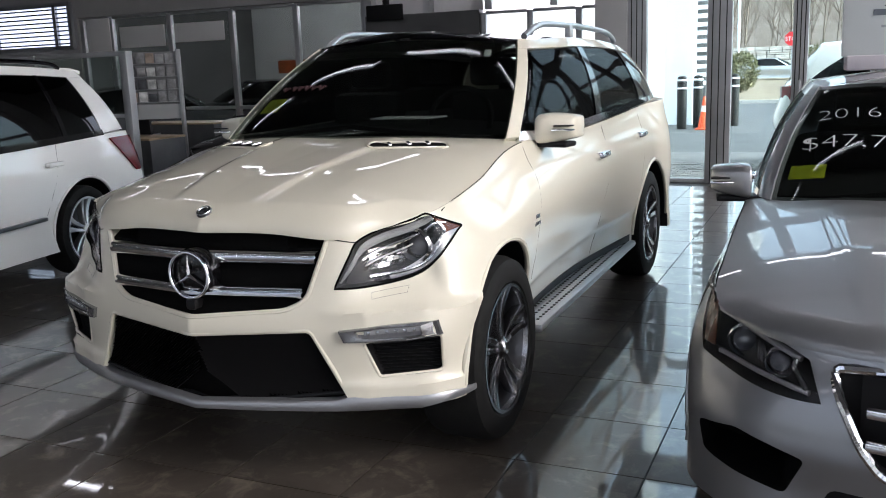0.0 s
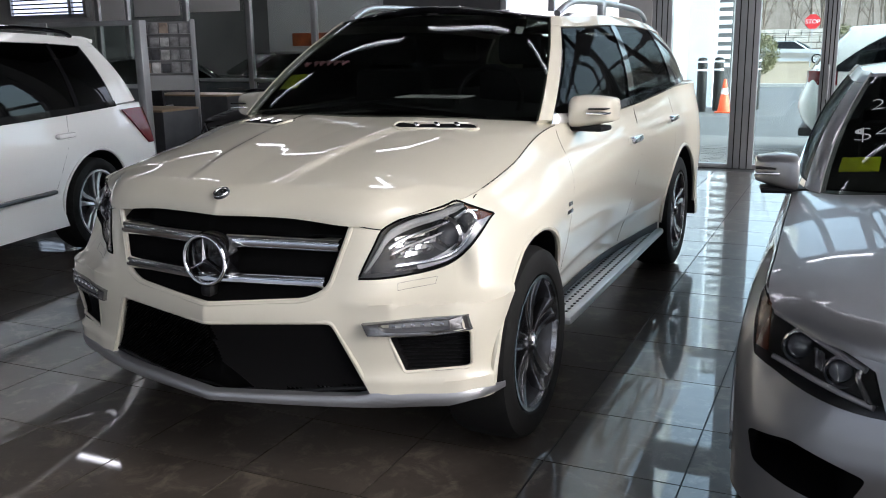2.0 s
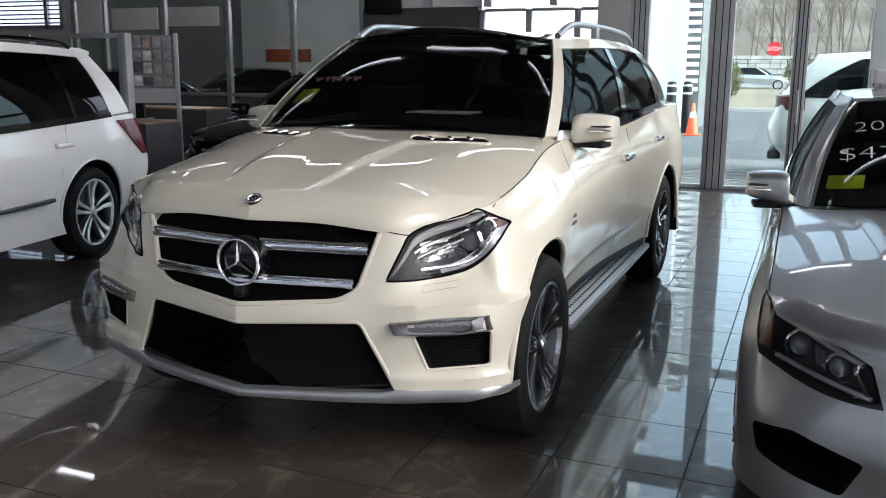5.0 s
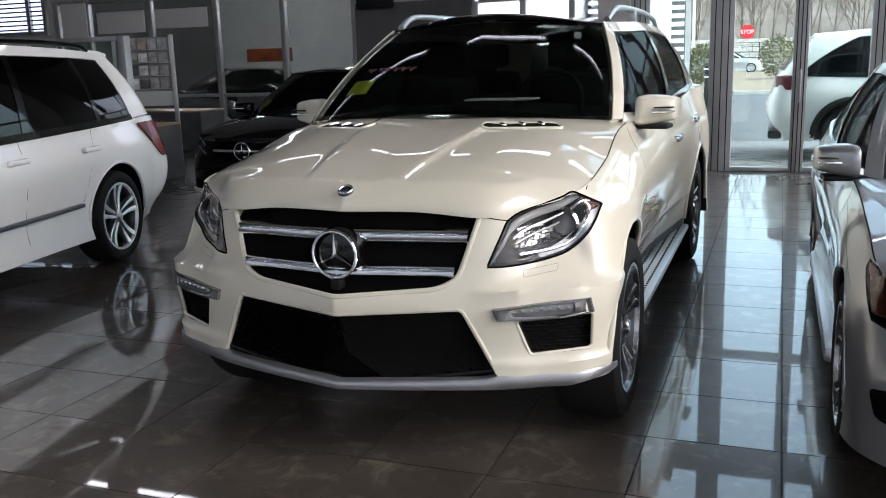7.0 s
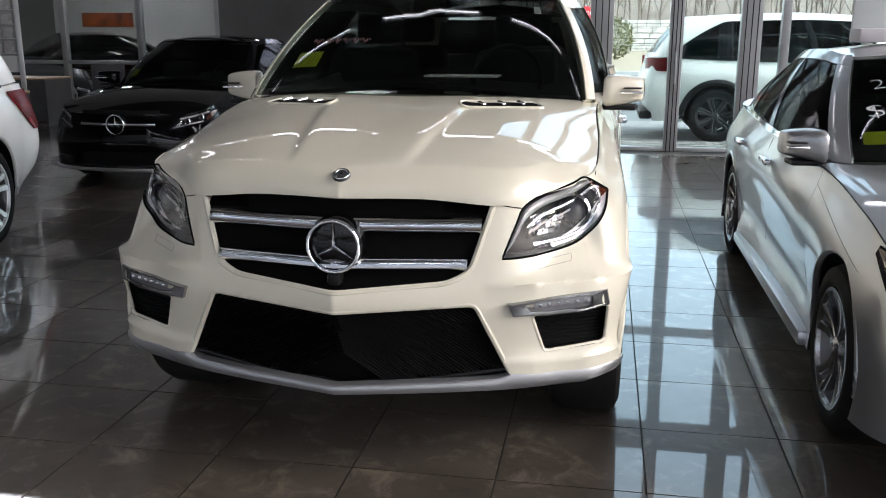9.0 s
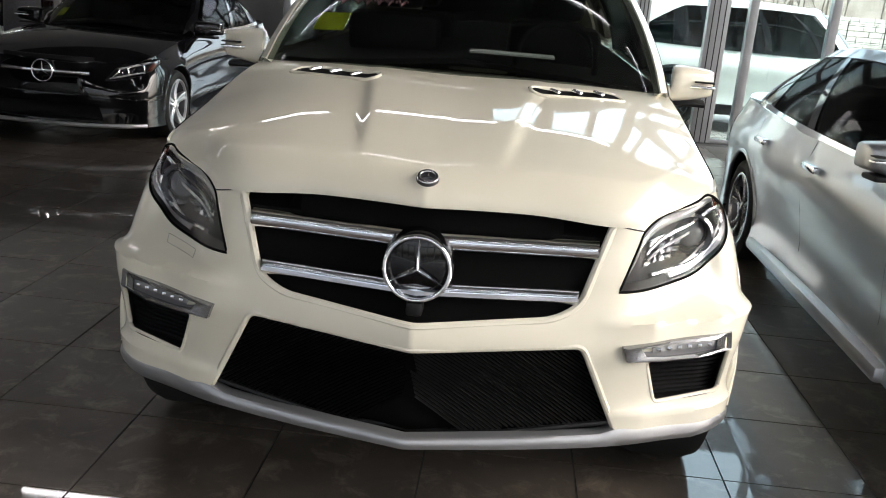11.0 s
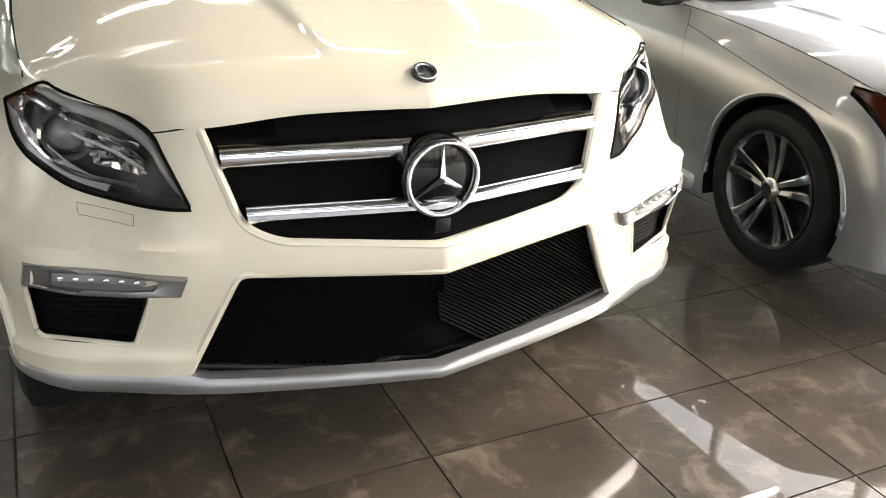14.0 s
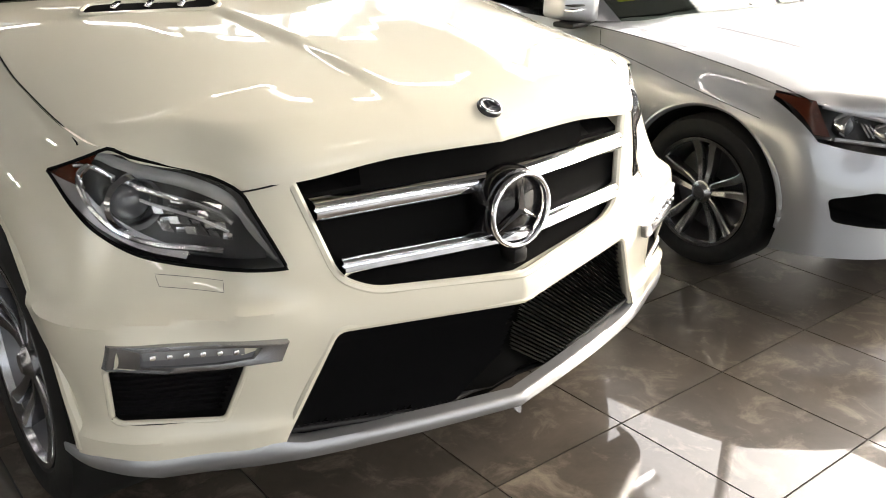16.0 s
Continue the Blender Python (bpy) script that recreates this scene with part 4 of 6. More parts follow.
def lamp_inside(car, side, nose):
    """A headlamp: clear cover, projector, faceted reflector, light guides, amber corner."""
    h = new("headlight")
    h.parent = car
    h["label"] = "clear headlight with a round projector"

    def on(x, z, d):
        return (side * x, nose(x, z) + d, z)

    def sheet(u0, u1, v0, v1, depth, n=20, k=5, thick=0.004):
        """A strip of the lamp; v0 and v1 may be pairs (at u0, at u1)."""
        a, b = (v if isinstance(v, tuple) else (v, v) for v in (v0, v1))
        rows = []
        for g in np.linspace(0, 1, k):
            row = []
            for f in np.linspace(0, 1, n):
                lo, hi = a[0] + (a[1] - a[0]) * f, b[0] + (b[1] - b[0]) * f
                x, z = light_at(u0 + (u1 - u0) * f, lo + (hi - lo) * g)
                row.append(on(x, z, depth(g) if callable(depth) else depth))
            rows.append(row)
        return shell(np.array(rows)[:, ::side], thick)

    part("lens_cover", sheet(0, 1, 0, 1, -0.003, 30, 12, 0.003), LAMPGLASS, h).visible_shadow = False
    part("gasket", tube([on(x, z, 0.0) for x, z in light_outline], 0.004, 6, True), MESH, h)
    part("backing", sheet(0.02, 0.98, 0.03, 0.97, 0.075, 24, 8), HOUSING, h)
    cx, cz = 0.760, 0.902
    cy = nose(cx, cz) + 0.045
    part("bezel", lathe([(0.050, 0.0), (0.056, -0.014), (0.064, -0.004), (0.062, 0.06), (0.05, 0.06), (0.050, 0.0)], 40), LAMPMETAL, h).matrix_local = pose(side * cx, cy - 0.018, cz, 0, 0, 90)
    ball = bmesh.new()
    bmesh.ops.create_uvsphere(ball, u_segments=24, v_segments=12, radius=0.05)
    part("projector", ball, LENS, h).matrix_local = pose(side * cx, cy + 0.018, cz)
    # upper and inner light guide, and the bright line along it
    part("light_guide", sheet(0.17, 0.93, (0.79, 0.77), (0.93, 0.92), lambda g: 0.016 + 0.05 * (g - 0.5) ** 2, 34, 5), MILKY, h, "milky light guide")
    part("light_guide", sheet(0.03, 0.17, (0.55, 0.79), (0.92, 0.94), lambda g: 0.016 + 0.05 * (g - 0.5) ** 2, 12, 5), MILKY, h)
    part("light_strip", tube([on(*light_at(u, 0.66), 0.018) for u in np.linspace(0.2, 0.9, 24)], 0.006, 8), LAMPMETAL, h)
    # chrome strip that curves round the projector and runs inwards below it
    path = [(0.822, 0.985), (0.845, 0.955), (0.842, 0.91), (0.822, 0.868), (0.785, 0.836), (0.735, 0.818), (0.68, 0.811), (0.635, 0.808)]
    part("light_strip", tube([on(x, z, 0.02) for x, z in cr(path, np.linspace(0, 7, 36))], 0.0085, 8), LAMPMETAL, h)
    part("lower_trim", sheet(0.30, 0.97, (0.05, 0.06), (0.15, 0.36), 0.014, 30, 5), SATIN_LAMP, h)
    part("shelf", sheet(0.2, 0.62, (0.50, 0.52), (0.53, 0.55), 0.02, 16, 3), SATIN_LAMP, h)
    # faceted reflector bowl
    for i in range(6):
        for j in range(3):
            x0, z0 = 0.612 + 0.0175 * i + 0.006 * j, 0.828 + 0.019 * j + 0.006 * i * 0.3
            q = [(x0, z0), (x0 + 0.016, z0 + 0.002), (x0 + 0.018, z0 + 0.018), (x0 + 0.002, z0 + 0.016)]
            lean = 0.010 * ((i * 7 + j * 5) % 4) - 0.012
            part("facet", shell(quad_patch(q, lambda x, z: nose(x, z) + 0.042 + lean * (z - z0) / 0.018 + 0.5 * lean * (x - x0) / 0.017, 3, 3)[:, ::side] * (side, 1, 1), 0.003), LAMPMETAL, h)
    part("reflector", shell(quad_patch([(0.625, 0.890), (0.70, 0.902), (0.70, 0.916), (0.622, 0.902)], lambda x, z: nose(x, z) + 0.03, 8, 3)[:, ::side] * (side, 1, 1), 0.006), LAMPMETAL, h)
    part("side_marker", sheet(0.86, 0.995, (0.30, 0.2), (0.93, 0.9), 0.010, 8, 6), AMBER, h, "dark amber side marker")
    return h


BEZEL = mat("satin bezel", (0.34, 0.345, 0.355), 0.25, 0.85)
DRL_OUT = [(0.583, 0.590), (0.70, 0.588), (0.80, 0.593), (0.903, 0.606), (0.893, 0.661), (0.80, 0.657), (0.70, 0.649), (0.566, 0.634)]
DRL_IN = [(0.640, 0.606), (0.70, 0.602), (0.78, 0.606), (0.845, 0.614), (0.843, 0.648), (0.78, 0.645), (0.70, 0.639), (0.622, 0.629)]
for s in (-1, 1):
    lamp_inside(G, s, gl.nose)
    # daytime light: a bright frame round a slot with small lamps
    d = new("daytime_light")
    d.parent = G
    d["label"] = "chrome daytime running light bar"
    loops = []
    for base, out_, mix in ((DRL_OUT, 0.004, 0.0), (DRL_OUT, -0.016, 0.06), (DRL_OUT, -0.018, 0.35), (DRL_IN, -0.015, 0.0), (DRL_IN, 0.004, 0.0)):
        loops.append([(s * (x + (a - x) * mix), gl.nose(min(x, 0.9), z) + out_, z + (b - z) * mix) for (x, z), (a, b) in zip(base, DRL_IN)])
    bm = bmesh.new()
    grid_faces(bm, loops, True)
    part("bezel", bm, BEZEL, d)
    part("slot", shell(np.array([[(s * (x + (a - x) * f), gl.nose(x, z) - 0.004, z + (b - z) * f) for (x, z), (a, b) in zip(DRL_IN[:4], DRL_IN[:3:-1])] for f in (0, 0.5, 1)])[:, ::s], 0.004), mat("daytime slot", (0.12, 0.12, 0.125), 0.35, 0.3), d)
    part("lens", shell(np.array([[(s * x, gl.nose(x, z) - 0.009, z + 0.055 * (x - 0.74)) for x in np.linspace(0.655, 0.838, 12)] for z in (0.622, 0.631, 0.640)])[:, ::s], 0.004), mat("daytime lens", (0.30, 0.305, 0.31), 0.12, 0.3), d)
    for k in range(6):
        x = 0.672 + 0.030 * k
        part("led", boxed(-0.006, 0.006, -0.003, 0.003, -0.005, 0.005, 0.002, Matrix.Translation((s * x, gl.nose(x, 0.63) - 0.013, 0.630 + 0.055 * (x - 0.74)))), LAMPMETAL, d)
    # side intake grille
    f = part("side_intake", shell(np.array([[(s * x, gl.nose(x, z) + 0.055, z) for x in np.linspace(0.64, 0.90, 10)] for z in np.linspace(0.45, 0.61, 5)])[:, ::s], 0.01), INTERIOR, G, "black side air intake")
    bm = bmesh.new()
    for z in np.linspace(0.462, 0.60, 11):
        grid_faces(bm, [[(s * x, gl.nose(x, z) + o, z + dz) for x in np.linspace(0.66, 0.89, 10)] for o, dz in ((0.045, -0.003), (0.036, 0), (0.045, 0.003))])
    part("slat", bm, PLASTIC, f)
    # headlight washer cover
    w = edge_of([(0.66, 0.735), (0.765, 0.75), (0.765, 0.772), (0.655, 0.757)], (0, 0, 0, 0), 5)
    ribbon([(s * x, gl.nose(x, z) - 0.0005, z) for x, z in w + w[:1]], 0.0011, DARK_ALLOY, G, "washer_seam")
    mirror(G, s, pose(s * 0.845, 1.62, 1.225, 0, 0, -8 * s), PEARL, 0.70, 1.3)
    # running board
    board = part("running_board", boxed(min(s * 0.76, s * 0.945), max(s * 0.76, s * 0.945), 1.28, 3.40, 0.312, 0.352, 0.015), SATIN, G, "aluminium running board with black studs")
    for k in range(44):
        for j in range(3):
            part("stud", boxed(-0.007, 0.007, -0.007, 0.007, 0, 0.005, 0.002, Matrix.Translation((s * (0.815 + 0.042 * j), 1.36 + k * 0.045 + 0.02 * (j % 2), 0.351))), PLASTIC, board)
    # roof rail
    rail = [(s * 0.60, 2.12, 1.69), (s * 0.61, 2.28, 1.742), (s * 0.615, 2.5, 1.764), (s * 0.615, 3.2, 1.768), (s * 0.60, 3.9, 1.752), (s * 0.585, 4.2, 1.72), (s * 0.58, 4.3, 1.69)]
    part("roof_rail", tube(cr(rail, np.linspace(0, 6, 30)), 0.018, 10), SATIN, G, "silver roof rail")
    for y, z in ((2.95, 1.72),):
        part("rail_foot", boxed(-0.02, 0.02, -0.04, 0.04, -0.03, 0.06, 0.01, Matrix.Translation((s * 0.615, y, z))), SATIN, G)
    for y in (2.42, 3.47):
        gl.handle(y, 1.03 if y < 3 else 1.06, s)
    gl.seam_side(line((1.36, 0.40), (1.30, 0.85)) + line((1.30, 0.9), (1.38, 1.17)), s)
    gl.seam_side(line((2.62, 0.40), (2.64, 1.18)), s)
    gl.seam_side(line((3.50, 0.75), (3.68, 1.18)), s)
    part("sill_trim", shell(np.array([[(gl.flank(y, z, s) + s * 0.006, y, z) for y in np.linspace(1.34, 3.36, 20)] for z in (0.29, 0.34, 0.395)])[:, ::s], 0.008), PLASTIC, G, "black sill strip")
    for dz, dy, ln in ((0.0, 0.0, 0.055), (-0.035, 0.01, 0.085)):
        part("model_badge", boxed(-0.003, 0.003, -ln / 2, ln / 2, -0.009, 0.009, 0.002, Matrix.Translation((gl.flank(1.25 + dy, 0.87 + dz, s), 1.25 + dy, 0.87 + dz))), CHROME, G, "small chrome badge")
    # hood vent
    def on_hood(u, w, lift):
        x, y = 0.43 + u * math.cos(0.38) - w * math.sin(0.38), 1.0 + u * math.sin(0.38) + w * math.cos(0.38)
        return (s * x, y, gl.hood_z(x, y) + lift)

    v = part("hood_vent", shell(np.array([[on_hood(u, w, 0.003) for u in np.linspace(-0.17, 0.17, 13)] for w in np.linspace(-0.04, 0.04, 5)])[:, ::s], 0.01), MESH, G, "black hood vent with chrome fins")
    rim_ = [on_hood(u, w, 0.002) for u, w in rounded([(-0.185, -0.045), (0.18, -0.045), (0.165, 0.045), (-0.165, 0.045)], 0.035)]
    part("frame", tube(rim_, 0.007, 8, True), PEARL, v)
    for k in range(3):
        c0 = Vector(on_hood(-0.085 + 0.085 * k, 0.0, 0.004))
        part("fin", boxed(-0.009, 0.009, -0.026, 0.022, -0.004, 0.012, 0.004, Matrix.Translation(c0) @ pose(0, 0, 0, 8, 0, s * 27 + s * 12)), CHROME, v)
em = part("hood_emblem", lathe([(0.001, -0.004), (0.019, -0.004), (0.021, -0.0055), (0.029, -0.0045), (0.031, 0.0), (0.031, 0.004), (0.001, 0.004)], 32), DARK_ALLOY, G, "round hood emblem")
slope = 28
for d_ in (-0.006, 0.006):
    part("star", prism([(0.019 * r_ * math.sin(a), 0.019 * r_ * math.cos(a)) for a, r_ in ((k * math.pi / 3, 1.0 if k % 2 == 0 else 0.22) for k in range(6))], -0.0015, 0.0015), CHROME, em).matrix_local = pose(d_, 0, 0, 0, 0, 90)
    part("ring", lathe([(0.025 + 0.004 * math.cos(a), 0.003 * math.sin(a)) for a in (2 * math.pi * k / 8 for k in range(9))], 32), CHROME, em).matrix_local = pose(d_, 0, 0)
em.matrix_local = pose(0, 0.108, gl.hood_z(0, 0.108) + 0.001, slope - 90, 0, 0) @ pose(0, 0, 0, 0, 0, 90)
yl = part("price_tag", shell(gl.cabin.patch(1.12, 1.5, 0.24, 0.38, -0.008, side=-1), 0.001), YELLOW, G, "yellow paper tag behind the windscreen")
part("inspection_sticker", shell(gl.cabin.patch(1.40, 1.52, 0.80, 0.88, -0.012), 0.001), PAPER, G)
part("papers", boxed(0.02, 0.36, 1.42, 1.60, 1.30, 1.306, 0, None), PAPER, G, "white papers on the dashboard")

# ---- the silver sedan ----
E_LOW = [
    (0.0, 0.0, 0.74, 0.02, 0.02, 0.0, 0.03, 0.08),
    (0.35, 0.03, 0.74, 0.02, 0.02, 0.0, 0.03, 0.08),
    (0.62, 0.13, 0.735, 0.0, 0.01, 0.0, 0.04, 0.10),
    (0.80, 0.27, 0.75, 0.0, 0.0, 0.0, 0.05, 0.11),
    (0.90, 0.46, 0.79, 0.0, 0.0, 0.0, 0.02, 0.08),
    (0.922, 0.85, 0.86, 0.0, 0.01, 0.0, 0.01, 0.09),
    (0.915, 1.5, 0.93, 0.03, 0.05, 0.02, 0.01, 0.08),
    (0.92, 2.6, 0.955, 0.04, 0.06, 0.03, 0.0, 0.06),
    (0.922, 3.72, 0.985, 0.0, 0.02, 0.0, 0.0, 0.08),
    (0.87, 4.4, 1.0, 0.0, 0.01, 0.0, 0.01, 0.10),
    (0.62, 4.80, 1.01, 0.0, 0.0, 0.0, 0.01, 0.08),
    (0.0, 4.88, 1.02, 0.0, 0.0, 0.0, 0.01, 0.06),
]
E_CAB = [
    (0.0, 1.28, 0.99, 0.0, 2.10, 1.40),
    (0.45, 1.34, 0.985, 0.38, 2.15, 1.40),
    (0.74, 1.52, 0.95, 0.58, 2.30, 1.385),
    (0.83, 2.0, 0.945, 0.625, 2.6, 1.405),
    (0.85, 2.8, 0.96, 0.635, 2.95, 1.40),
    (0.83, 3.5, 0.98, 0.60, 3.35, 1.375),
    (0.76, 4.1, 1.01, 0.53, 3.55, 1.345),
    (0.5, 4.38, 1.03, 0.36, 3.66, 1.35),
    (0.0, 4.43, 1.035, 0.0, 3.70, 1.36),
]
def sedan_relief(x, y):
    """A raised middle between two creases that open towards the windscreen, and a shallow fold beside them."""
    fade = max(0.0, min(1.0, (y - 0.06) / 0.25)) * max(0.0, min(1.0, (1.5 - y) / 0.3))
    d = abs(x) - (0.36 + 0.14 * y)
    step = 1 / (1 + math.exp(max(-30, min(30, d / 0.010)))) - 0.5
    return 0.010 * fade * step * max(0, 1 - abs(d) / 0.2)


E_HOOD = [(-0.1, 0.72), (0.05, 0.765), (0.2, 0.812), (0.46, 0.872), (0.7, 0.917), (1.0, 0.957), (1.3, 0.983), (1.6, 0.995)]
E_LIGHT = [(0.49, 0.592), (0.845, 0.635), (0.845, 0.80), (0.525, 0.695)]
E_FOG = rounded([(0.577, 0.305), (0.72, 0.318), (0.825, 0.338), (0.845, 0.43), (0.725, 0.462), (0.525, 0.428)], 0.02)
E_GRILLE = rounded([(-0.462, 0.695), (-0.45, 0.63), (-0.385, 0.50), (-0.33, 0.43), (0, 0.40), (0.33, 0.43), (0.385, 0.50), (0.45, 0.63), (0.462, 0.695), (0, 0.72)], 0.03)
E_INT = rounded([(-0.46, 0.36), (-0.50, 0.22), (0.50, 0.22), (0.46, 0.36)], 0.03)
E_BOW = (0.022, 0.012, 0.006, 0.0)
e_out = edge_of(E_LIGHT, E_BOW)
sedan = Kit(
    "sedan", "silver four-door sedan with a white price written on its windscreen", pose(2.65, -0.13, 0, 0, 0, 0), E_LOW, 0.19,
    ((0.0, 0.2, 0.7, 1.3, 1.6, 4.2, 4.9), (0.02, 0.05, 0.09, 0.06, 0.03, 0.02, 0.03)), E_CAB, SILVER, (0.855, 3.73), 0.327, 0.235, 0.232, GREY_ALLOY, 5, 0.2, 0.05, SILVER, TINT, arch=1.16, side_s=(2.3, 3.9, 4.05, 5.2, 5.25, 5.7), relief=sedan_relief, middle=E_HOOD, power=3.0,
    cutters=[(joined([prism(E_FOG, -0.4, 0.5), prism(flip(E_FOG), -0.4, 0.5), prism(E_GRILLE, -0.4, 0.15), prism(E_INT, -0.4, 0.15)]), PLASTIC), (joined([prism(e_out, -0.4, 0.6), prism(flip(e_out), -0.4, 0.6)]), HOUSING)],
)


AMBER_BRIGHT = mat("bright amber lens", (0.06, 0.012, 0.004), 0.15)


def simple_front(kit, light, bow, grille_z, half, star_r, bars=2):
    c = kit.car
    for s in (-1, 1):
        h = new("headlight")
        h.parent = c
        p = quad_patch(light, lambda x, z: kit.nose(x, z) - 0.004, 14, 8, bow) * (s, 1, 1)
        part("lens_cover", shell(p[:, ::s], 0.004), LAMPGLASS, h).visible_shadow = False
        (ax, az), (bx, bz), (cx, cz), (dx, dz) = light

        def spot(u, v):
            """A place in the lamp; u from its inner to its outer end, v from its lower to its upper edge."""
            return (ax + (bx - ax) * u) * (1 - v) + (dx + (cx - dx) * u) * v, (az + (bz - az) * u) * (1 - v) + (dz + (cz - dz) * u) * v

        def lay(u0, u1, v0, v1, depth, n=12, k=4):
            rows = [[(s * x, kit.nose(x, z) + depth, z) for x, z in (spot(u0 + (u1 - u0) * f, v0 + (v1 - v0) * g) for f in np.linspace(0, 1, n))] for g in np.linspace(0, 1, k)]
            return shell(np.array(rows)[:, ::s], 0.003)

        part("backing", lay(0.03, 0.97, 0.05, 0.95, 0.07), HOUSING, h)
        for u, v, r_ in ((0.30, 0.42, 0.036), (0.62, 0.45, 0.042)):
            x, z = spot(u, v)
            part("bezel", lathe([(r_, 0.0), (r_ + 0.006, -0.01), (r_ + 0.011, 0.0), (r_ + 0.009, 0.04), (r_, 0.04), (r_, 0.0)], 32), LAMPMETAL, h).matrix_local = pose(s * x, kit.nose(x, z) + 0.045, z, 0, 0, 90)
            b = bmesh.new()
            bmesh.ops.create_uvsphere(b, u_segments=20, v_segments=10, radius=r_)
            part("projector", b, LENS, h).matrix_local = pose(s * x, kit.nose(x, z) + 0.068, z)
        for v, r_ in ((0.10, 0.008), (0.86, 0.010)):
            part("light_strip", tube([(s * x, kit.nose(x, z) + 0.016, z) for x, z in (spot(u, v) for u in np.linspace(0.08, 0.84, 16))], r_, 8), SATIN_LAMP, h)
        arc = [spot(u, v) for u, v in ((0.10, 0.86), (0.16, 0.6), (0.13, 0.35), (0.10, 0.12))]
        part("light_strip", tube([(s * x, kit.nose(x, z) + 0.018, z) for x, z in cr(arc, np.linspace(0, 3, 14))], 0.009, 8), LAMPMETAL, h)
        for k in range(5):
            part("facet", lay(0.42 + 0.018 * k, 0.433 + 0.018 * k, 0.25, 0.62, 0.045 + 0.006 * (k % 2), 2, 3), LAMPMETAL, h)
        part("side_marker", lay(0.89, 1.0, 0.15, 0.94, 0.006, 6, 5), AMBER_BRIGHT, h, "amber side marker")
    if bars:
        y0 = kit.nose(0, grille_z)
        g = part("grille", shell(np.array([[(x, y0 + 0.04 + 0.06 * (x / half) ** 2, grille_z + dz) for x in np.linspace(-half, half, 15)] for dz in (-0.13, 0.0, 0.13)]), 0.01), PLASTIC, c)
        for k in range(bars):
            z = grille_z + (k - (bars - 1) / 2) * 0.085
            part("grille_bar", tube([(x, kit.nose(x, z) - 0.003, z) for x in np.linspace(-half * 0.96, half * 0.96, 20)], 0.014, 8, flat=1.2), CHROME, g)
        part("badge_disc", lathe([(0.001, 0), (star_r * 0.9, 0.004), (star_r * 1.1, 0.02), (star_r * 1.1, 0.05), (0.001, 0.05)], 32), GLOSSBLACK, g).matrix_local = pose(0, y0 - 0.012, grille_z, 0, 0, 90)
        star(g, star_r, pose(0, y0 - 0.02, grille_z))


simple_front(sedan, E_LIGHT, E_BOW, 0.555, 0.39, 0.09)
S = sedan.car
part("grille_frame", tube([(x, sedan.nose(x, z) - 0.004, z) for x, z in E_GRILLE], 0.014, 8, True), CHROME, S)
for s in (-1, 1):
    mirror(S, s, pose(s * 0.81, 1.66, 1.00, 0, 0, -8 * s), SILVER, 0.68, 1.2)
    for y in (2.45, 3.35):
        sedan.handle(y, 0.83, s)
    sedan.seam_side(line((1.48, 0.36), (1.44, 0.65)) + line((1.44, 0.7), (1.52, 0.92)), s)
    sedan.seam_side(line((2.58, 0.36), (2.60, 0.94)), s)
    sedan.seam_side(line((3.40, 0.62), (3.62, 0.95)), s)
    sedan.seam_side(line((0.62, 0.69), (1.50, 0.86), 16), s)
    part("sill_trim", boxed(min(s * 0.84, s * 0.93), max(s * 0.84, s * 0.93), 1.28, 3.32, 0.18, 0.25, 0.02), SATIN, S)
    tl = shell(np.array([[(s * x, sedan.tail(x, z) + 0.006, z) for x in np.linspace(0.5, 0.84, 10)] for z in np.linspace(0.72, 0.90, 5)])[:, ::-s], 0.006)
    part("tail_light", tl, REDLENS, S)
tag = shell(sedan.cabin.patch(1.25, 1.75, 0.16, 0.265, -0.008, side=-1), 0.001)
part("price_tag", tag, YELLOW, S, "yellow paper tag behind the windscreen")

# ---- the white compact utility car ----
K_LOW = [
    (0.0, 0.0, 0.93, 0.02, 0.02, 0.0, 0.02, 0.06),
    (0.4, 0.03, 0.93, 0.02, 0.02, 0.0, 0.02, 0.06),
    (0.72, 0.14, 0.92, 0.0, 0.01, 0.0, 0.03, 0.08),
    (0.88, 0.32, 0.94, 0.0, 0.0, 0.0, 0.03, 0.09),
    (0.92, 0.82, 1.0, 0.0, 0.01, 0.0, 0.0, 0.09),
    (0.91, 1.4, 1.05, 0.03, 0.05, 0.03, 0.01, 0.06),
    (0.91, 2.6, 1.06, 0.03, 0.06, 0.03, 0.0, 0.05),
    (0.92, 3.58, 1.09, 0.0, 0.02, 0.0, 0.0, 0.06),
    (0.90, 4.15, 1.10, 0.10, 0.03, 0.0, 0.01, 0.07),
    (0.81, 4.54, 1.10, 0.26, 0.06, 0.0, 0.05, 0.12),
    (0.0, 4.63, 1.10, 0.28, 0.07, 0.0, 0.07, 0.13),
]
K_CAB = [
    (0.0, 1.15, 1.10, 0.0, 1.70, 1.65),
    (0.45, 1.2, 1.10, 0.38, 1.73, 1.65),
    (0.75, 1.36, 1.07, 0.60, 1.84, 1.64),
    (0.84, 1.75, 1.06, 0.66, 2.2, 1.66),
    (0.86, 2.5, 1.07, 0.67, 2.6, 1.67),
    (0.86, 3.4, 1.09, 0.665, 3.33, 1.65),
    (0.83, 4.08, 1.11, 0.64, 3.86, 1.62),
    (0.72, 4.40, 1.12, 0.58, 4.02, 1.61),
    (0.0, 4.48, 1.12, 0.0, 4.09, 1.61),
]
crown = ((0.0, 0.2, 0.7, 1.2, 1.5, 6), (0.02, 0.05, 0.08, 0.05, 0.03, 0.0))
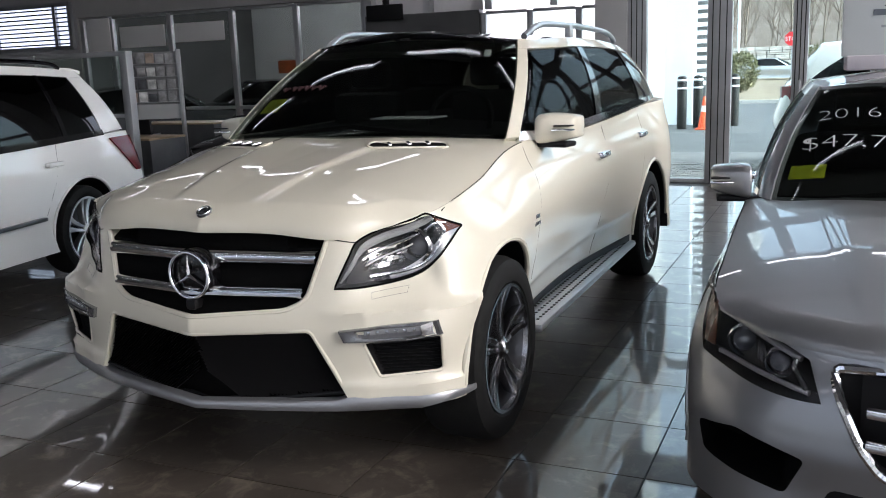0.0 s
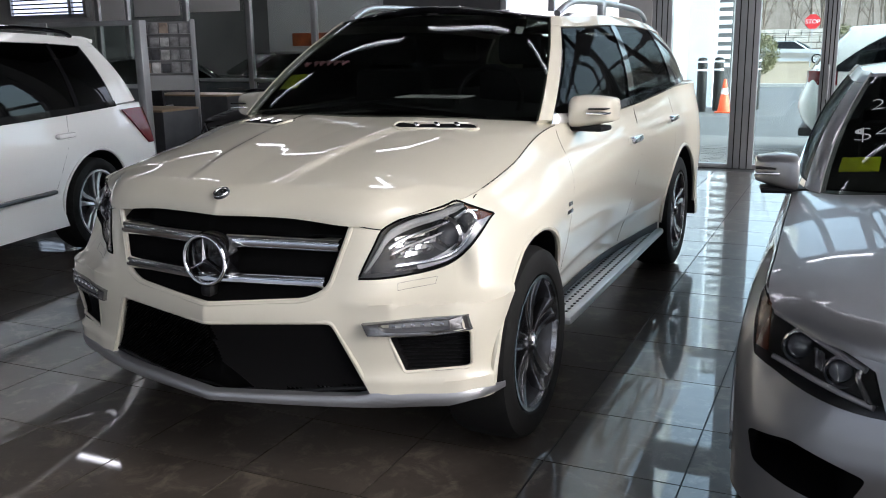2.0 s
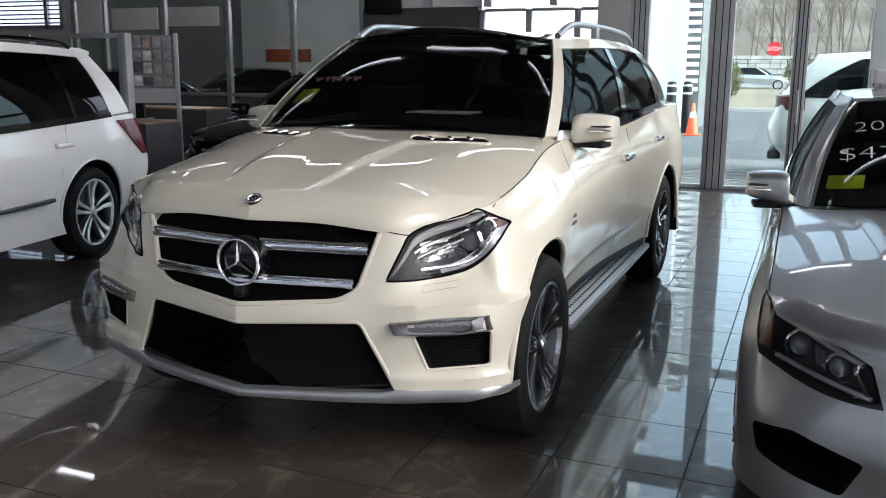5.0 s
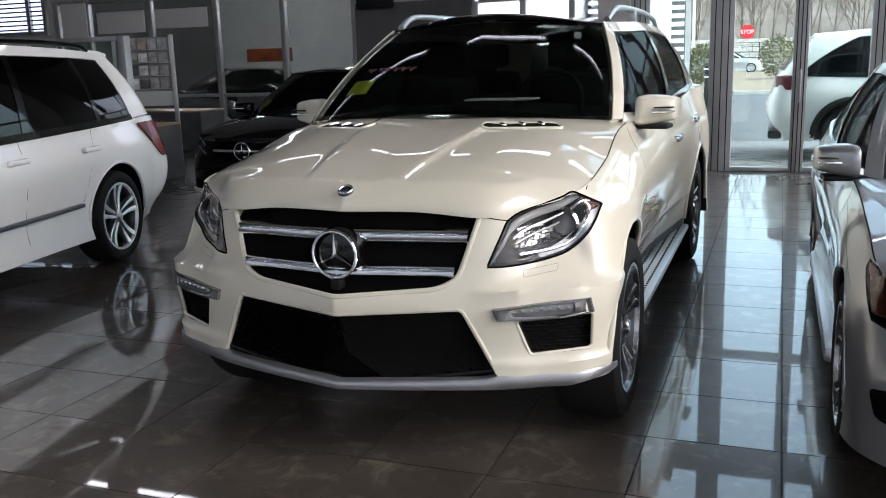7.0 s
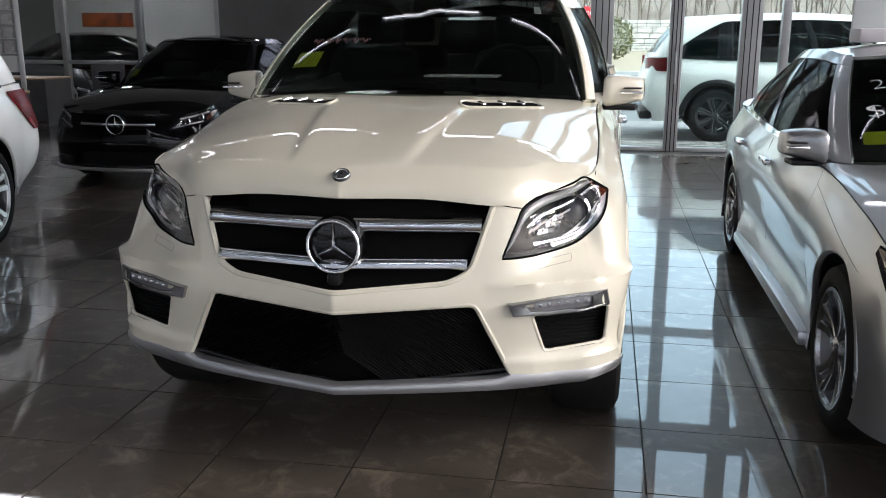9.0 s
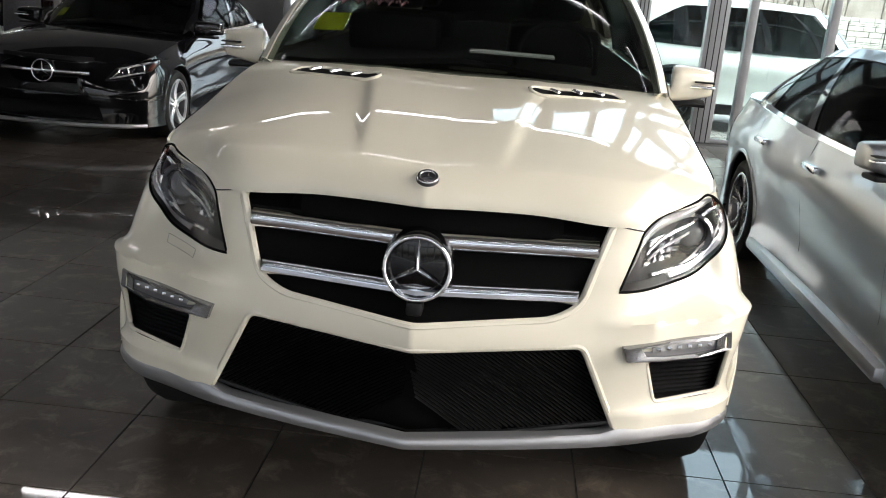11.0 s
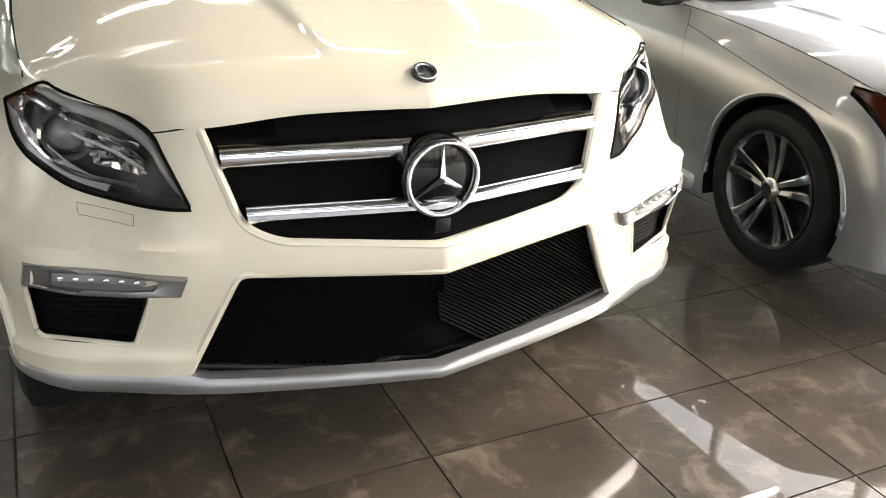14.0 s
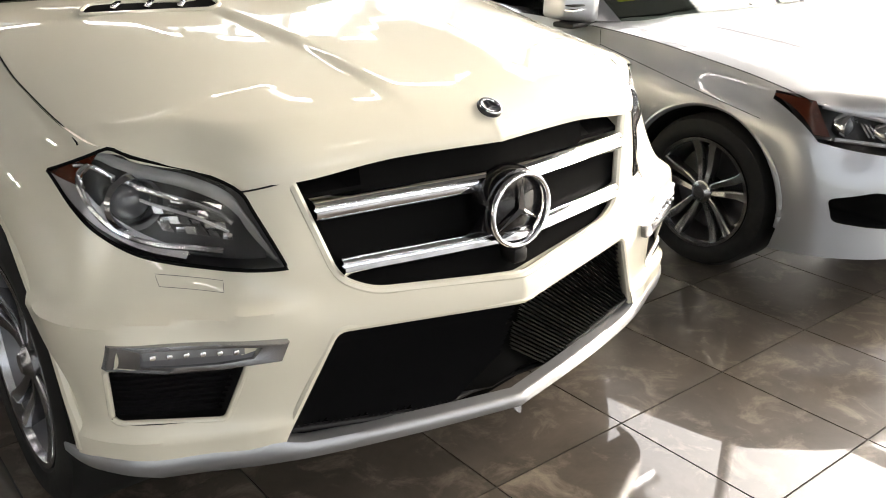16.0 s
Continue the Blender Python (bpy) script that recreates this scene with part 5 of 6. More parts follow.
glk_m = pose(-3.40, 2.82, 0, 0, 0, 11) @ pose(-0.86, -3.58, 0)
glk = Kit("compact_utility_car", "white compact utility car with red tail lights", glk_m, K_LOW, 0.26, crown, K_CAB, WHITE, (0.82, 3.58), 0.36, 0.24, 0.262, ALLOY, 5, 0.2, 0.05, WHITE, PRIVACY, belt=GLOSSBLACK, arch=1.2, side_s=(2.3, 4.0, 4.1, 5.05, 5.12, 5.82))
simple_front(glk, [(0.5, 0.70), (0.80, 0.73), (0.84, 0.87), (0.52, 0.88)], (0, 0.02, 0.0, 0.0), 0.74, 0.42, 0.09)
for s in (-1, 1):
    mirror(glk.car, s, pose(s * 0.84, 1.62, 1.10, 0, 0, -8 * s), WHITE)
    for y in (2.35, 3.2):
        glk.handle(y, 0.93, s)
    glk.seam_side(line((2.44, 0.36), (2.44, 1.05)), s)
    glk.seam_side(line((3.10, 0.55), (3.32, 1.07)), s)
    lamp = []
    for z in np.linspace(0.76, 1.06, 9):
        y0 = 4.33 - 0.30 * (z - 0.76) / 0.30
        lamp.append([(glk.flank(y, z, s) + s * 0.008, y, z) for y in np.linspace(y0, 4.40, 8)])
    part("tail_light", shell(np.array(lamp)[:, ::-s], 0.012), REDLENS, glk.car, "red tail light")
    rail = [(s * 0.60, 1.9, 1.66), (s * 0.61, 2.1, 1.695), (s * 0.61, 3.0, 1.71), (s * 0.60, 3.66, 1.69), (s * 0.59, 3.84, 1.65)]
    part("roof_rail", tube(cr(rail, np.linspace(0, 4, 24)), 0.018, 8), GLOSSBLACK, glk.car, "black roof rail")
    part("side_moulding", boxed(min(s * 0.885, s * 0.925), max(s * 0.885, s * 0.925), 1.4, 3.05, 0.52, 0.548, 0.008), DARK_ALLOY, glk.car, "dark side moulding")
part("spoiler", shell(np.array([[(x, y + 0.08 * (1 - (x / 0.6) ** 2), z) for x in np.linspace(-0.6, 0.6, 15)] for y, z in ((3.84, 1.655), (3.98, 1.65), (4.12, 1.625))]), 0.03), WHITE, glk.car)

# ---- the black sedan ----
C_LOW = [(x * 0.963, y * 0.95, z * 0.97, *r) for x, y, z, *r in E_LOW]
C_CAB = [(a * 0.963, b * 0.95, c * 0.97, d * 0.95, e * 0.95, f * 0.985) for a, b, c, d, e, f in E_CAB]
C_LIGHT = [(0.50, 0.57), (0.80, 0.64), (0.835, 0.75), (0.56, 0.67)]
c_out = edge_of(C_LIGHT, (0.02, 0.01, 0.03, 0.0))
cla = Kit("black_sedan", "gloss black sedan with a chrome star grille", pose(-3.74, 5.15, 0), C_LOW, 0.17, crown, C_CAB, BLACK, (0.86, 3.55), 0.315, 0.235, 0.23, ALLOY, 5, 0.1, 0.05, BLACK, TINT, arch=1.16, side_s=(2.3, 3.9, 4.05, 5.2, 5.25, 5.7), cutters=[(joined([prism(c_out, -0.4, 0.55), prism(flip(c_out), -0.4, 0.55), prism(E_INT, -0.4, 0.15)]), PLASTIC)])
simple_front(cla, C_LIGHT, (0.02, 0.01, 0.03, 0.0), 0.62, 0.40, 0.09, 1)
part("front_lip", tube([(x, cla.nose(x, 0.2) - 0.012, 0.185) for x in np.linspace(-0.8, 0.8, 30)], 0.018, 8), SATIN, cla.car, "silver front lip")
for s in (-1, 1):
    mirror(cla.car, s, pose(s * 0.78, 1.58, 0.97, 0, 0, -8 * s), BLACK)
part("price_tag", shell(cla.cabin.patch(1.2, 1.5, 0.14, 0.3, -0.012, side=-1), 0.001), YELLOW, cla.car, "yellow paper tag behind the windscreen")

# ---- writing on the sedan's windscreen, and the sign on its roof ----
def words(text, size, thin=0.0):
    """Flat letters of the built-in font, as rows of points and faces."""
    cu = bpy.data.curves.new("words", "FONT")
    cu.body, cu.size, cu.offset = text, size, thin
    ob = new("words", cu)
    bpy.context.view_layer.update()
    me = bpy.data.meshes.new_from_object(ob.evaluated_get(bpy.context.evaluated_depsgraph_get()))
    bpy.data.objects.remove(ob)
    bm = bmesh.new()
    bm.from_mesh(me)
    bpy.data.meshes.remove(me)
    return bm


def on_screen(cabin, x, v, off):
    lo, hi = 0.0, 1.95
    for _ in range(11):
        mid = (lo + hi) / 2
        if cabin.at(mid, v)[0] < abs(x):
            lo = mid
        else:
            hi = mid
    p = cabin.at(lo, v, off)
    return Vector((math.copysign(p[0], x), p[1], p[2]))


RED_INK = mat("red marker", (0.03, 0.005, 0.006), 0.8)
for x_, ln_ in ((-0.535, 0.05), (-0.46, 0.03), (-0.42, 0.03), (-0.375, 0.035), (-0.33, 0.03), (-0.29, 0.05)):
    part("red_writing", tube([on_screen(gl.cabin, x_ + ln_ * f, 0.475 + 0.02 * math.sin(f * 9), 0.004) for f in (0, 0.25, 0.5, 0.75, 1)], 0.006, 6), RED_INK, G, "faded red marker writing")
CHALK = vary(mat("chalk marker", (0.7, 0.72, 0.72), 0.8), (0.45, 0.47, 0.47), (0.75, 0.77, 0.77), 40)
for text, x0, v0, size in (("2016", -0.57, 0.64, 0.13), ("$47,700", -0.63, 0.38, 0.15)):
    bm = words(text, size, -0.004)
    bmesh.ops.subdivide_edges(bm, edges=bm.edges, cuts=1)
    for v in bm.verts:
        v.co = on_screen(sedan.cabin, x0 + v.co.x, v0 + v.co.y / 0.95 + 0.02 * math.sin(v.co.x * 9), 0.004)
    part("price_writing", bm, CHALK, S, "white handwritten year and price")

sign = thing("roof_sign", "pale plastic sign standing on the silver sedan", "sign", pose(2.52, 2.62, 1.452, 0, 0, 4))
part("board", boxed(-0.36, 0.36, -0.012, 0.012, 0.07, 0.52, 0.008), mat("sign board", (0.62, 0.66, 0.66), 0.4), sign)
part("foot", boxed(-0.34, 0.34, -0.09, 0.09, 0.0, 0.075, 0.012), mat("sign foot", (0.62, 0.58, 0.62), 0.5), sign)
part("mark", boxed(-0.22, 0.2, -0.0165, -0.0125, 0.27, 0.30), mat("sign mark", (0.12, 0.14, 0.17), 0.6), sign)
part("mark", boxed(-0.18, 0.18, -0.0165, -0.0125, 0.21, 0.222), mat("sign small mark", (0.35, 0.38, 0.4), 0.6), sign)
part("mark", tube([(-0.17, -0.013, 0.315), (-0.1, -0.013, 0.35), (0.0, -0.013, 0.36), (0.12, -0.013, 0.33)], 0.004, 6), mat("sign arc", (0.15, 0.17, 0.2), 0.6), sign)

# ---- the office corner ----
WOOD = vary(mat("tan laminate", (0.36, 0.27, 0.17), 0.4), (0.30, 0.22, 0.13), (0.40, 0.30, 0.19), 5, rough=(0.35, 0.5))
FABRIC = vary(mat("dark fabric", (0.03, 0.03, 0.033), 0.9), (0.022, 0.022, 0.025), (0.045, 0.045, 0.048), 60, bump=0.3)
DESKGREY = vary(mat("grey desk panel", (0.11, 0.115, 0.12), 0.5), (0.09, 0.095, 0.1), (0.13, 0.135, 0.14), 4)


def desk(m, w=1.5, d=0.75):
    k = thing("desk", "office desk with a tan top and dark grey panels", "desk", m, "office desks")
    part("desktop", boxed(0, w, 0, d, 0.72, 0.75, 0.008), WOOD, k)
    part("modesty_panel", boxed(0.03, w - 0.03, 0.03, 0.05, 0.08, 0.72), DESKGREY, k)
    for x in (0.0, w - 0.03):
        part("side_panel", boxed(x, x + 0.03, 0.02, d - 0.02, 0, 0.72), DESKGREY, k)
    return k


def office_chair(m):
    k = thing("office_chair", "black office chair with a curved back and arms", "chair", m, "office chairs")
    part("seat", boxed(-0.25, 0.25, -0.24, 0.24, 0.42, 0.5, 0.03), FABRIC, k)
    part("backrest", shell(np.array([[(x, 0.25 + 0.06 * (x / 0.24) ** 2 * -1 + 0.04 * (z - 0.5), z) for x in np.linspace(-0.24, 0.24, 9)] for z in np.linspace(0.52, 1.02, 8)]), 0.04), FABRIC, k)
    for s_ in (-1, 1):
        part("armrest", tube([(s_ * 0.27, 0.2, 0.46), (s_ * 0.3, 0.2, 0.66), (s_ * 0.3, -0.1, 0.68)], 0.02), SATIN, k)
    part("column", tube([(0, 0, 0.08), (0, 0, 0.42)], 0.03), SATIN, k)
    for j in range(5):
        a = j * 2 * math.pi / 5
        part("leg", tube([(0, 0, 0.09), (0.28 * math.cos(a), 0.28 * math.sin(a), 0.05)], 0.02), PLASTIC, k)
        part("castor", boxed(-0.02, 0.02, -0.02, 0.02, 0, 0.05, 0.01, Matrix.Translation((0.28 * math.cos(a), 0.28 * math.sin(a), 0))), PLASTIC, k)
    return k


desk(pose(-8.0, 6.9, 0), 1.7)
desk(pose(-9.6, 10.2, 0), 1.8)
office_chair(pose(-7.4, 8.4, 0, 0, 0, 150))
office_chair(pose(-6.3, 9.3, 0, 0, 0, -120))
office_chair(pose(-5.9, 10.6, 0, 0, 0, 60))
mon = thing("computer_monitor", "black computer monitor on a desk", "monitor", pose(-7.5, 7.25, 0.75, 0, 0, 20))
part("screen", boxed(-0.26, 0.26, -0.015, 0.015, 0.1, 0.42, 0.006), GLOSSBLACK, mon)
part("stand", boxed(-0.03, 0.03, 0.0, 0.03, 0.0, 0.2), PLASTIC, mon)
part("foot", boxed(-0.12, 0.12, -0.06, 0.1, 0.0, 0.012), PLASTIC, mon)
pt = thing("partition", "low office partition with glass above grey panels", "partition")
for x in (-6.3, -7.9, -9.5, -11.1):
    part("post", boxed(x - 0.06, x + 0.06, 6.56, 6.68, 0, 1.9, 0.008), MULLION, pt)
for a_, b_ in ((-7.84, -6.36), (-9.44, -7.96), (-11.04, -9.56)):
    part("panel", boxed(a_, b_, 6.59, 6.65, 0.05, 1.05), DESKGREY, pt)
    part("pane", boxed(a_, b_, 6.616, 6.624, 1.1, 1.84), CLEAR, pt).visible_shadow = False
    part("rail", boxed(a_, b_, 6.58, 6.66, 1.84, 1.9, 0.005), MULLION, pt)
    part("rail", boxed(a_, b_, 6.58, 6.66, 1.05, 1.1, 0.005), MULLION, pt)
st = thing("display_stand", "framed glass display stand with grey prints", "display stand", pose(-7.1, 8.0, 0, 0, 0, 25))
for x in (-0.4, 0.4):
    part("post", boxed(x - 0.03, x + 0.03, -0.03, 0.03, 0, 1.95, 0.006), MULLION, st)
part("board", boxed(-0.37, 0.37, 0.0, 0.012, 0.95, 1.92), mat("stand back", (0.22, 0.22, 0.23), 0.5), st)
part("panel", boxed(-0.37, 0.37, -0.008, -0.0005, 0.95, 1.16), mat("pale panel", (0.42, 0.43, 0.44), 0.5), st)
PRINTS = [vary(mat("print " + n, c, 0.35), tuple(v * 0.5 for v in c), tuple(min(1, v * 1.4) for v in c), 9, 4) for n, c in (("grey", (0.3, 0.3, 0.31)), ("tan", (0.34, 0.27, 0.22)), ("dark", (0.07, 0.07, 0.08)), ("pale", (0.6, 0.6, 0.6)))]
pick = random.Random(5)
for r_ in range(4):
    part("shelf", boxed(-0.37, 0.37, -0.06, -0.001, 1.19 + r_ * 0.185, 1.20 + r_ * 0.185, 0.002), MULLION, st)
    for c_ in range(5):
        x = -0.35 + 0.142 * c_
        part("brochure", boxed(x, x + 0.12, -0.05, -0.035, 1.203 + r_ * 0.185, 1.203 + r_ * 0.185 + pick.uniform(0.12, 0.15), 0.002), PRINTS[pick.choice((0, 0, 1, 2, 3))], st)
for x0_, x1_, z0_, z1_ in ((-11.75, -11.15, 2.1, 2.74), (-10.9, -9.8, 2.15, 2.55), (-9.55, -8.4, 2.2, 2.55)):
    b_ = thing("white_board", "blank white board hung against the office glazing", "board", pose(0, OFFICE_Y - 0.066, 0), "white boards")
    part("sheet", boxed(x0_, x1_, -0.015, 0.015, z0_, z1_, 0.004), PAPER, b_)
# window with blinds in the far corner
setting("wall_office_west", joined([boxed(ROOM_X0, -11.95, OFFICE_Y - 0.1, OFFICE_Y + 0.1, -0.1, 2.2), boxed(ROOM_X0, -14.1, OFFICE_Y - 0.1, OFFICE_Y + 0.1, 2.2, 2.78), boxed(-12.15, -11.95, OFFICE_Y - 0.1, OFFICE_Y + 0.1, 2.2, 2.78)]), WALL, "grey office wall beside the blinds window", "wall")
bl = thing("window_4", "bright window with horizontal blinds", "window", pose(-13.1, OFFICE_Y - 0.12, 0.62, 0, 0, -90), kind="structure")
part("frame", joined([boxed(0, 0.08, -1.0, 1.0, 2.4, 2.48), boxed(0, 0.08, -1.0, 1.0, 1.55, 1.63), boxed(0, 0.08, -1.08, -1.0, 1.55, 2.48), boxed(0, 0.08, 1.0, 1.08, 1.55, 2.48), boxed(0, 0.08, 0.6, 0.68, 1.55, 2.48)]), MULLION, bl)
part("daylight", boxed(0.0, 0.01, -1.0, 1.0, 1.6, 2.42), glow("daylight beyond blinds", (0.8, 0.87, 1.0), 0.5), bl)
for k in range(9):
    part("slat", boxed(0.03, 0.06, -0.99, 0.99, 1.66 + k * 0.085, 1.685 + k * 0.085), PLASTIC, bl)

hs = thing("wall_screen", "black flat screen on a bracket below high windows", "screen", pose(-4.97, OFFICE_Y - 0.2, 2.36))
part("screen", boxed(-0.34, 0.34, -0.03, 0.03, 0, 0.26, 0.008), PLASTIC, hs)
part("bracket", boxed(-0.05, 0.05, 0.03, 0.10, 0.05, 0.5, 0.004), PLASTIC, hs)

# ---- cars in the second hall ----
def hall_car(m, paint, label, name="hall_car", group="cars in the second hall"):
    """A sedan far off behind the glass: shell, glass and wheels."""
    k = thing(name, label, "car", m, group)
    low = Lower(C_LOW, 0.17, crown, 70, 10)
    part("body", low.solid(), paint, k)
    cab = Cabin(C_CAB)
    part("windshield", shell(cab.front(1.9, 0, 0.97), 0.005), TINT, k)
    part("roof", shell(cab.roof(0.0, 0.05), 0.02), paint, k)
    for s_ in (-1, 1):
        part("pillar", shell(cab.patch(1.9, 2.3, 0, 1, 0.004, side=s_), 0.02), paint, k)
        part("side_window", shell(cab.patch(2.3, 6.0, 0, 0.95, 0, side=s_), 0.005), PRIVACY, k)
        part("pillar", shell(cab.patch(6.0, 7.2, 0, 1, 0.004, side=s_), 0.02), paint, k)
        for y in (0.86, 3.55):
            wheel(k, s_ * 0.80, y, 0.315, 0.22, 0.22, ALLOY, 5, 0.12, s_)
        part("headlight", shell(quad_patch(C_LIGHT, lambda x, z: 0.02 + 0.5 * max(0, x - 0.45) ** 1.0, 8, 4) * (s_, 1, 1), 0.01), CHROME, k)
        part("tail_light", boxed(min(s_ * 0.5, s_ * 0.8), max(s_ * 0.5, s_ * 0.8), 4.50, 4.6, 0.72, 0.84, 0.02), REDLENS, k)
    return k


hall_car(pose(-12.2, 14.0, 0, 0, 0, -40), BLACK, "black sedan parked in the second hall")
hall_car(pose(-9.2, 13.6, 0, 0, 0, 150), GREY_CAR, "dark grey sedan parked in the second hall")
hall_car(pose(-7.6, 13.4, 0, 0, 0, -35), RED_CAR, "dark red sedan parked in the second hall")
hall_car(pose(-6.6, 17.4, 0, 0, 0, -15), BLACK, "black sedan parked in the second hall")
org = thing("wall_sign", "dull orange panel on the wall of the second hall", "sign", pose(-13.2, 21.74, 0))
part("panel", boxed(-0.9, 0.7, 0, 0.06, 1.55, 1.95, 0.02), vary(mat("orange panel", (0.3, 0.06, 0.02), 0.3), (0.08, 0.02, 0.01), (0.4, 0.09, 0.02), 2.5), org)
for x, y in ((-12, 14), (-8.5, 17), (-5, 14.5), (-12, 18.5), (-9, 13), (-6, 19), (-12.5, 16.4), (-6, 16.8)):
    f = thing("ceiling_light", "long white fluorescent tube light hung from the ceiling", "ceiling light", pose(x, y, 3.6), "ceiling lights")
    part("tube", tube([(-0.7, 0, 0), (0.7, 0, 0)], 0.022), HALLTUBE, f)
    part("housing", boxed(-0.75, 0.75, -0.09, 0.09, 0.03, 0.08, 0.01), MULLION, f)
    part("cable", tube([(-0.5, 0, 0.08), (-0.5, 0, CEIL_Z - 3.6)], 0.005), MULLION, f)

# ---- outside ----
PAVER = vary(mat("grey pavers", (0.25, 0.24, 0.23), 0.85), (0.10, 0.097, 0.096), (0.16, 0.155, 0.15), 6)
setting("pavement", boxed(-8, 40, GLASS_Y + 0.1, 13.2, -0.14, -0.02), PAVER, "grey paved strip in front of the glass entrance", "pavement")
ROAD = vary(mat("worn asphalt", (0.065, 0.068, 0.071), 0.9), (0.055, 0.057, 0.06), (0.08, 0.083, 0.086), 0.8)
setting("road", boxed(-40, 60, 13.2, 30, -0.14, -0.03), ROAD, "pale worn asphalt drive", "road")
setting("kerb", boxed(-40, 60, 30, 30.2, -0.14, 0.08), vary(mat("concrete", (0.4, 0.39, 0.37), 0.8), (0.34, 0.33, 0.31), (0.44, 0.43, 0.41), 4), "pale concrete kerb beyond the drive", "kerb")
VERGE = vary(mat("dry verge", (0.3, 0.24, 0.15), 0.95), (0.13, 0.10, 0.062), (0.22, 0.175, 0.115), 1.2, bump=0.4)
setting("verge", boxed(-40, 60, 30.2, 75, -0.14, 0.05), VERGE, "tan winter verge", "verge")
PANEL = vary(mat("pale cladding", (0.62, 0.66, 0.72), 0.5), (0.58, 0.62, 0.68), (0.66, 0.70, 0.75), 0.6)
wing = thing("building_wing", "pale blue-grey clad building wing with louvres", "building")
part("wall", boxed(-1.95, -1.12, 20.0, 22, -0.1, 7), PANEL, wing)
part("wall", boxed(-3.2, -1.95, 21.0, 22, -0.1, 7), PANEL, wing)
part("wall", boxed(-1.12, -0.78, 20.6, 22, -0.1, 7), DARKWALL, wing)
for k in range(30):
    part("louvre", boxed(-3.2, -1.96, 20.6, 20.7, 0.9 + k * 0.2, 1.0 + k * 0.2), PAPER, wing)
    part("louvre", boxed(-1.11, -0.8, 20.4, 20.5, 0.9 + k * 0.2, 1.0 + k * 0.2), PAPER, wing)


def bollard(x, y):
    k = thing("bollard", "black bollard with pale reflective bands", "bollard", pose(x, y, -0.03), "bollards")
    part("post", lathe([(0.001, 0), (0.11, 0.0), (0.11, 1.12), (0.09, 1.18), (0.001, 1.2)], 20), PLASTIC, k).matrix_local = pose(0, 0, 0, 0, -90, 0)
    for z in (0.9, 1.08):
        part("band", lathe([(0.112, z), (0.114, z + 0.01), (0.114, z + 0.03), (0.112, z + 0.04)], 20), PAPER, k).matrix_local = pose(0, 0, 0, 0, -90, 0)


bollard(-0.95, 14.4), bollard(-1.15, 18.6), bollard(-0.85, 19.0), bollard(-0.1, 19.5)
cone = thing("traffic_cone", "orange traffic cone with pale bands", "cone", pose(-0.62, 18.4, -0.03))
part("base", boxed(-0.18, 0.18, -0.18, 0.18, 0, 0.03, 0.01), mat("orange plastic", (0.75, 0.09, 0.02), 0.5), cone)
part("cone", lathe([(0.14, 0.03), (0.03, 0.72), (0.02, 0.73), (0.02, 0.03)], 24), bpy.data.materials["orange plastic"], cone).matrix_local = pose(0, 0, 0, 0, -90, 0)
part("band", lathe([(0.083, 0.40), (0.062, 0.53), (0.06, 0.53), (0.081, 0.40)], 24), PAPER, cone).matrix_local = pose(0, 0, 0, 0, -90, 0)
ML_LOW = [(x, y * 1.05, z * 1.05, *r) for x, y, z, *r in K_LOW]
ML_CAB = [(a, b * 1.05, c * 1.05, d, e * 1.05, f * 1.04) for a, b, c, d, e, f in K_CAB]
ml = Kit("parked_utility_car", "white utility car parked outside the glass entrance", pose(6.15, 11.2, -0.03, 0, 0, 90), ML_LOW, 0.28, crown, ML_CAB, WHITE, (0.88, 3.76), 0.375, 0.25, 0.255, DARK_ALLOY, 7, 0.12, 0.05, WHITE, PRIVACY, belt=GLOSSBLACK, arch=1.2, side_s=(2.3, 4.0, 4.1, 5.05, 5.15, 6.3))
for s_ in (-1, 1):
    part("tail_light", shell(np.array([[(s_ * x, y, z) for x, y in ((0.62, 4.74), (0.78, 4.70), (0.86, 4.60), (0.905, 4.45), (0.91, 4.36))] for z in (0.98, 1.04, 1.1, 1.16)])[:, ::-s_], 0.03), REDLENS, ml.car, "red tail light")
    part("lower_cladding", boxed(min(s_ * 0.86, s_ * 0.925), max(s_ * 0.86, s_ * 0.925), 1.35, 3.3, 0.26, 0.40, 0.02), PLASTIC, ml.car)
part("bumper_trim", boxed(-0.7, 0.7, 4.62, 4.80, 0.30, 0.42, 0.03), PLASTIC, ml.car)
for s_ in (-1, 1):
    rows = []
    for f in np.linspace(0, 1, 12):
        u = 5.0 + 1.35 * f
        v0 = 1.0 - 0.98 * f ** 1.5
        rows.append([ml.cabin.at(u, v0 + (1.02 - v0) * g, 0.014) * np.array((s_, 1, 1)) for g in np.linspace(0, 1, 6)])
    part("quarter_panel", shell(np.array(rows)[:, ::-s_], 0.012), WHITE, ml.car)
    for ya in (0.88, 3.76):
        ring = [(ml.flank(ya + 0.5 * math.cos(a), max(0.40, 0.375 + 0.5 * math.sin(a)), s_) + s_ * 0.002, ya + 0.465 * math.cos(a), 0.375 + 0.465 * math.sin(a)) for a in np.linspace(-0.1, math.pi + 0.1, 28)]
        part("arch_cladding", tube(ring, 0.042, 8), PLASTIC, ml.car, "black wheel arch cladding")
sg = thing("stop_sign", "red octagonal stop sign on a thin post", "sign", pose(-0.35, 50, 0))
part("post", boxed(-0.03, 0.03, 0, 0.05, 0, 2.9), MULLION, sg)
oct_ = [(0.4 * math.cos(math.pi / 8 + k * math.pi / 4), 2.4 + 0.4 * math.sin(math.pi / 8 + k * math.pi / 4)) for k in range(8)]
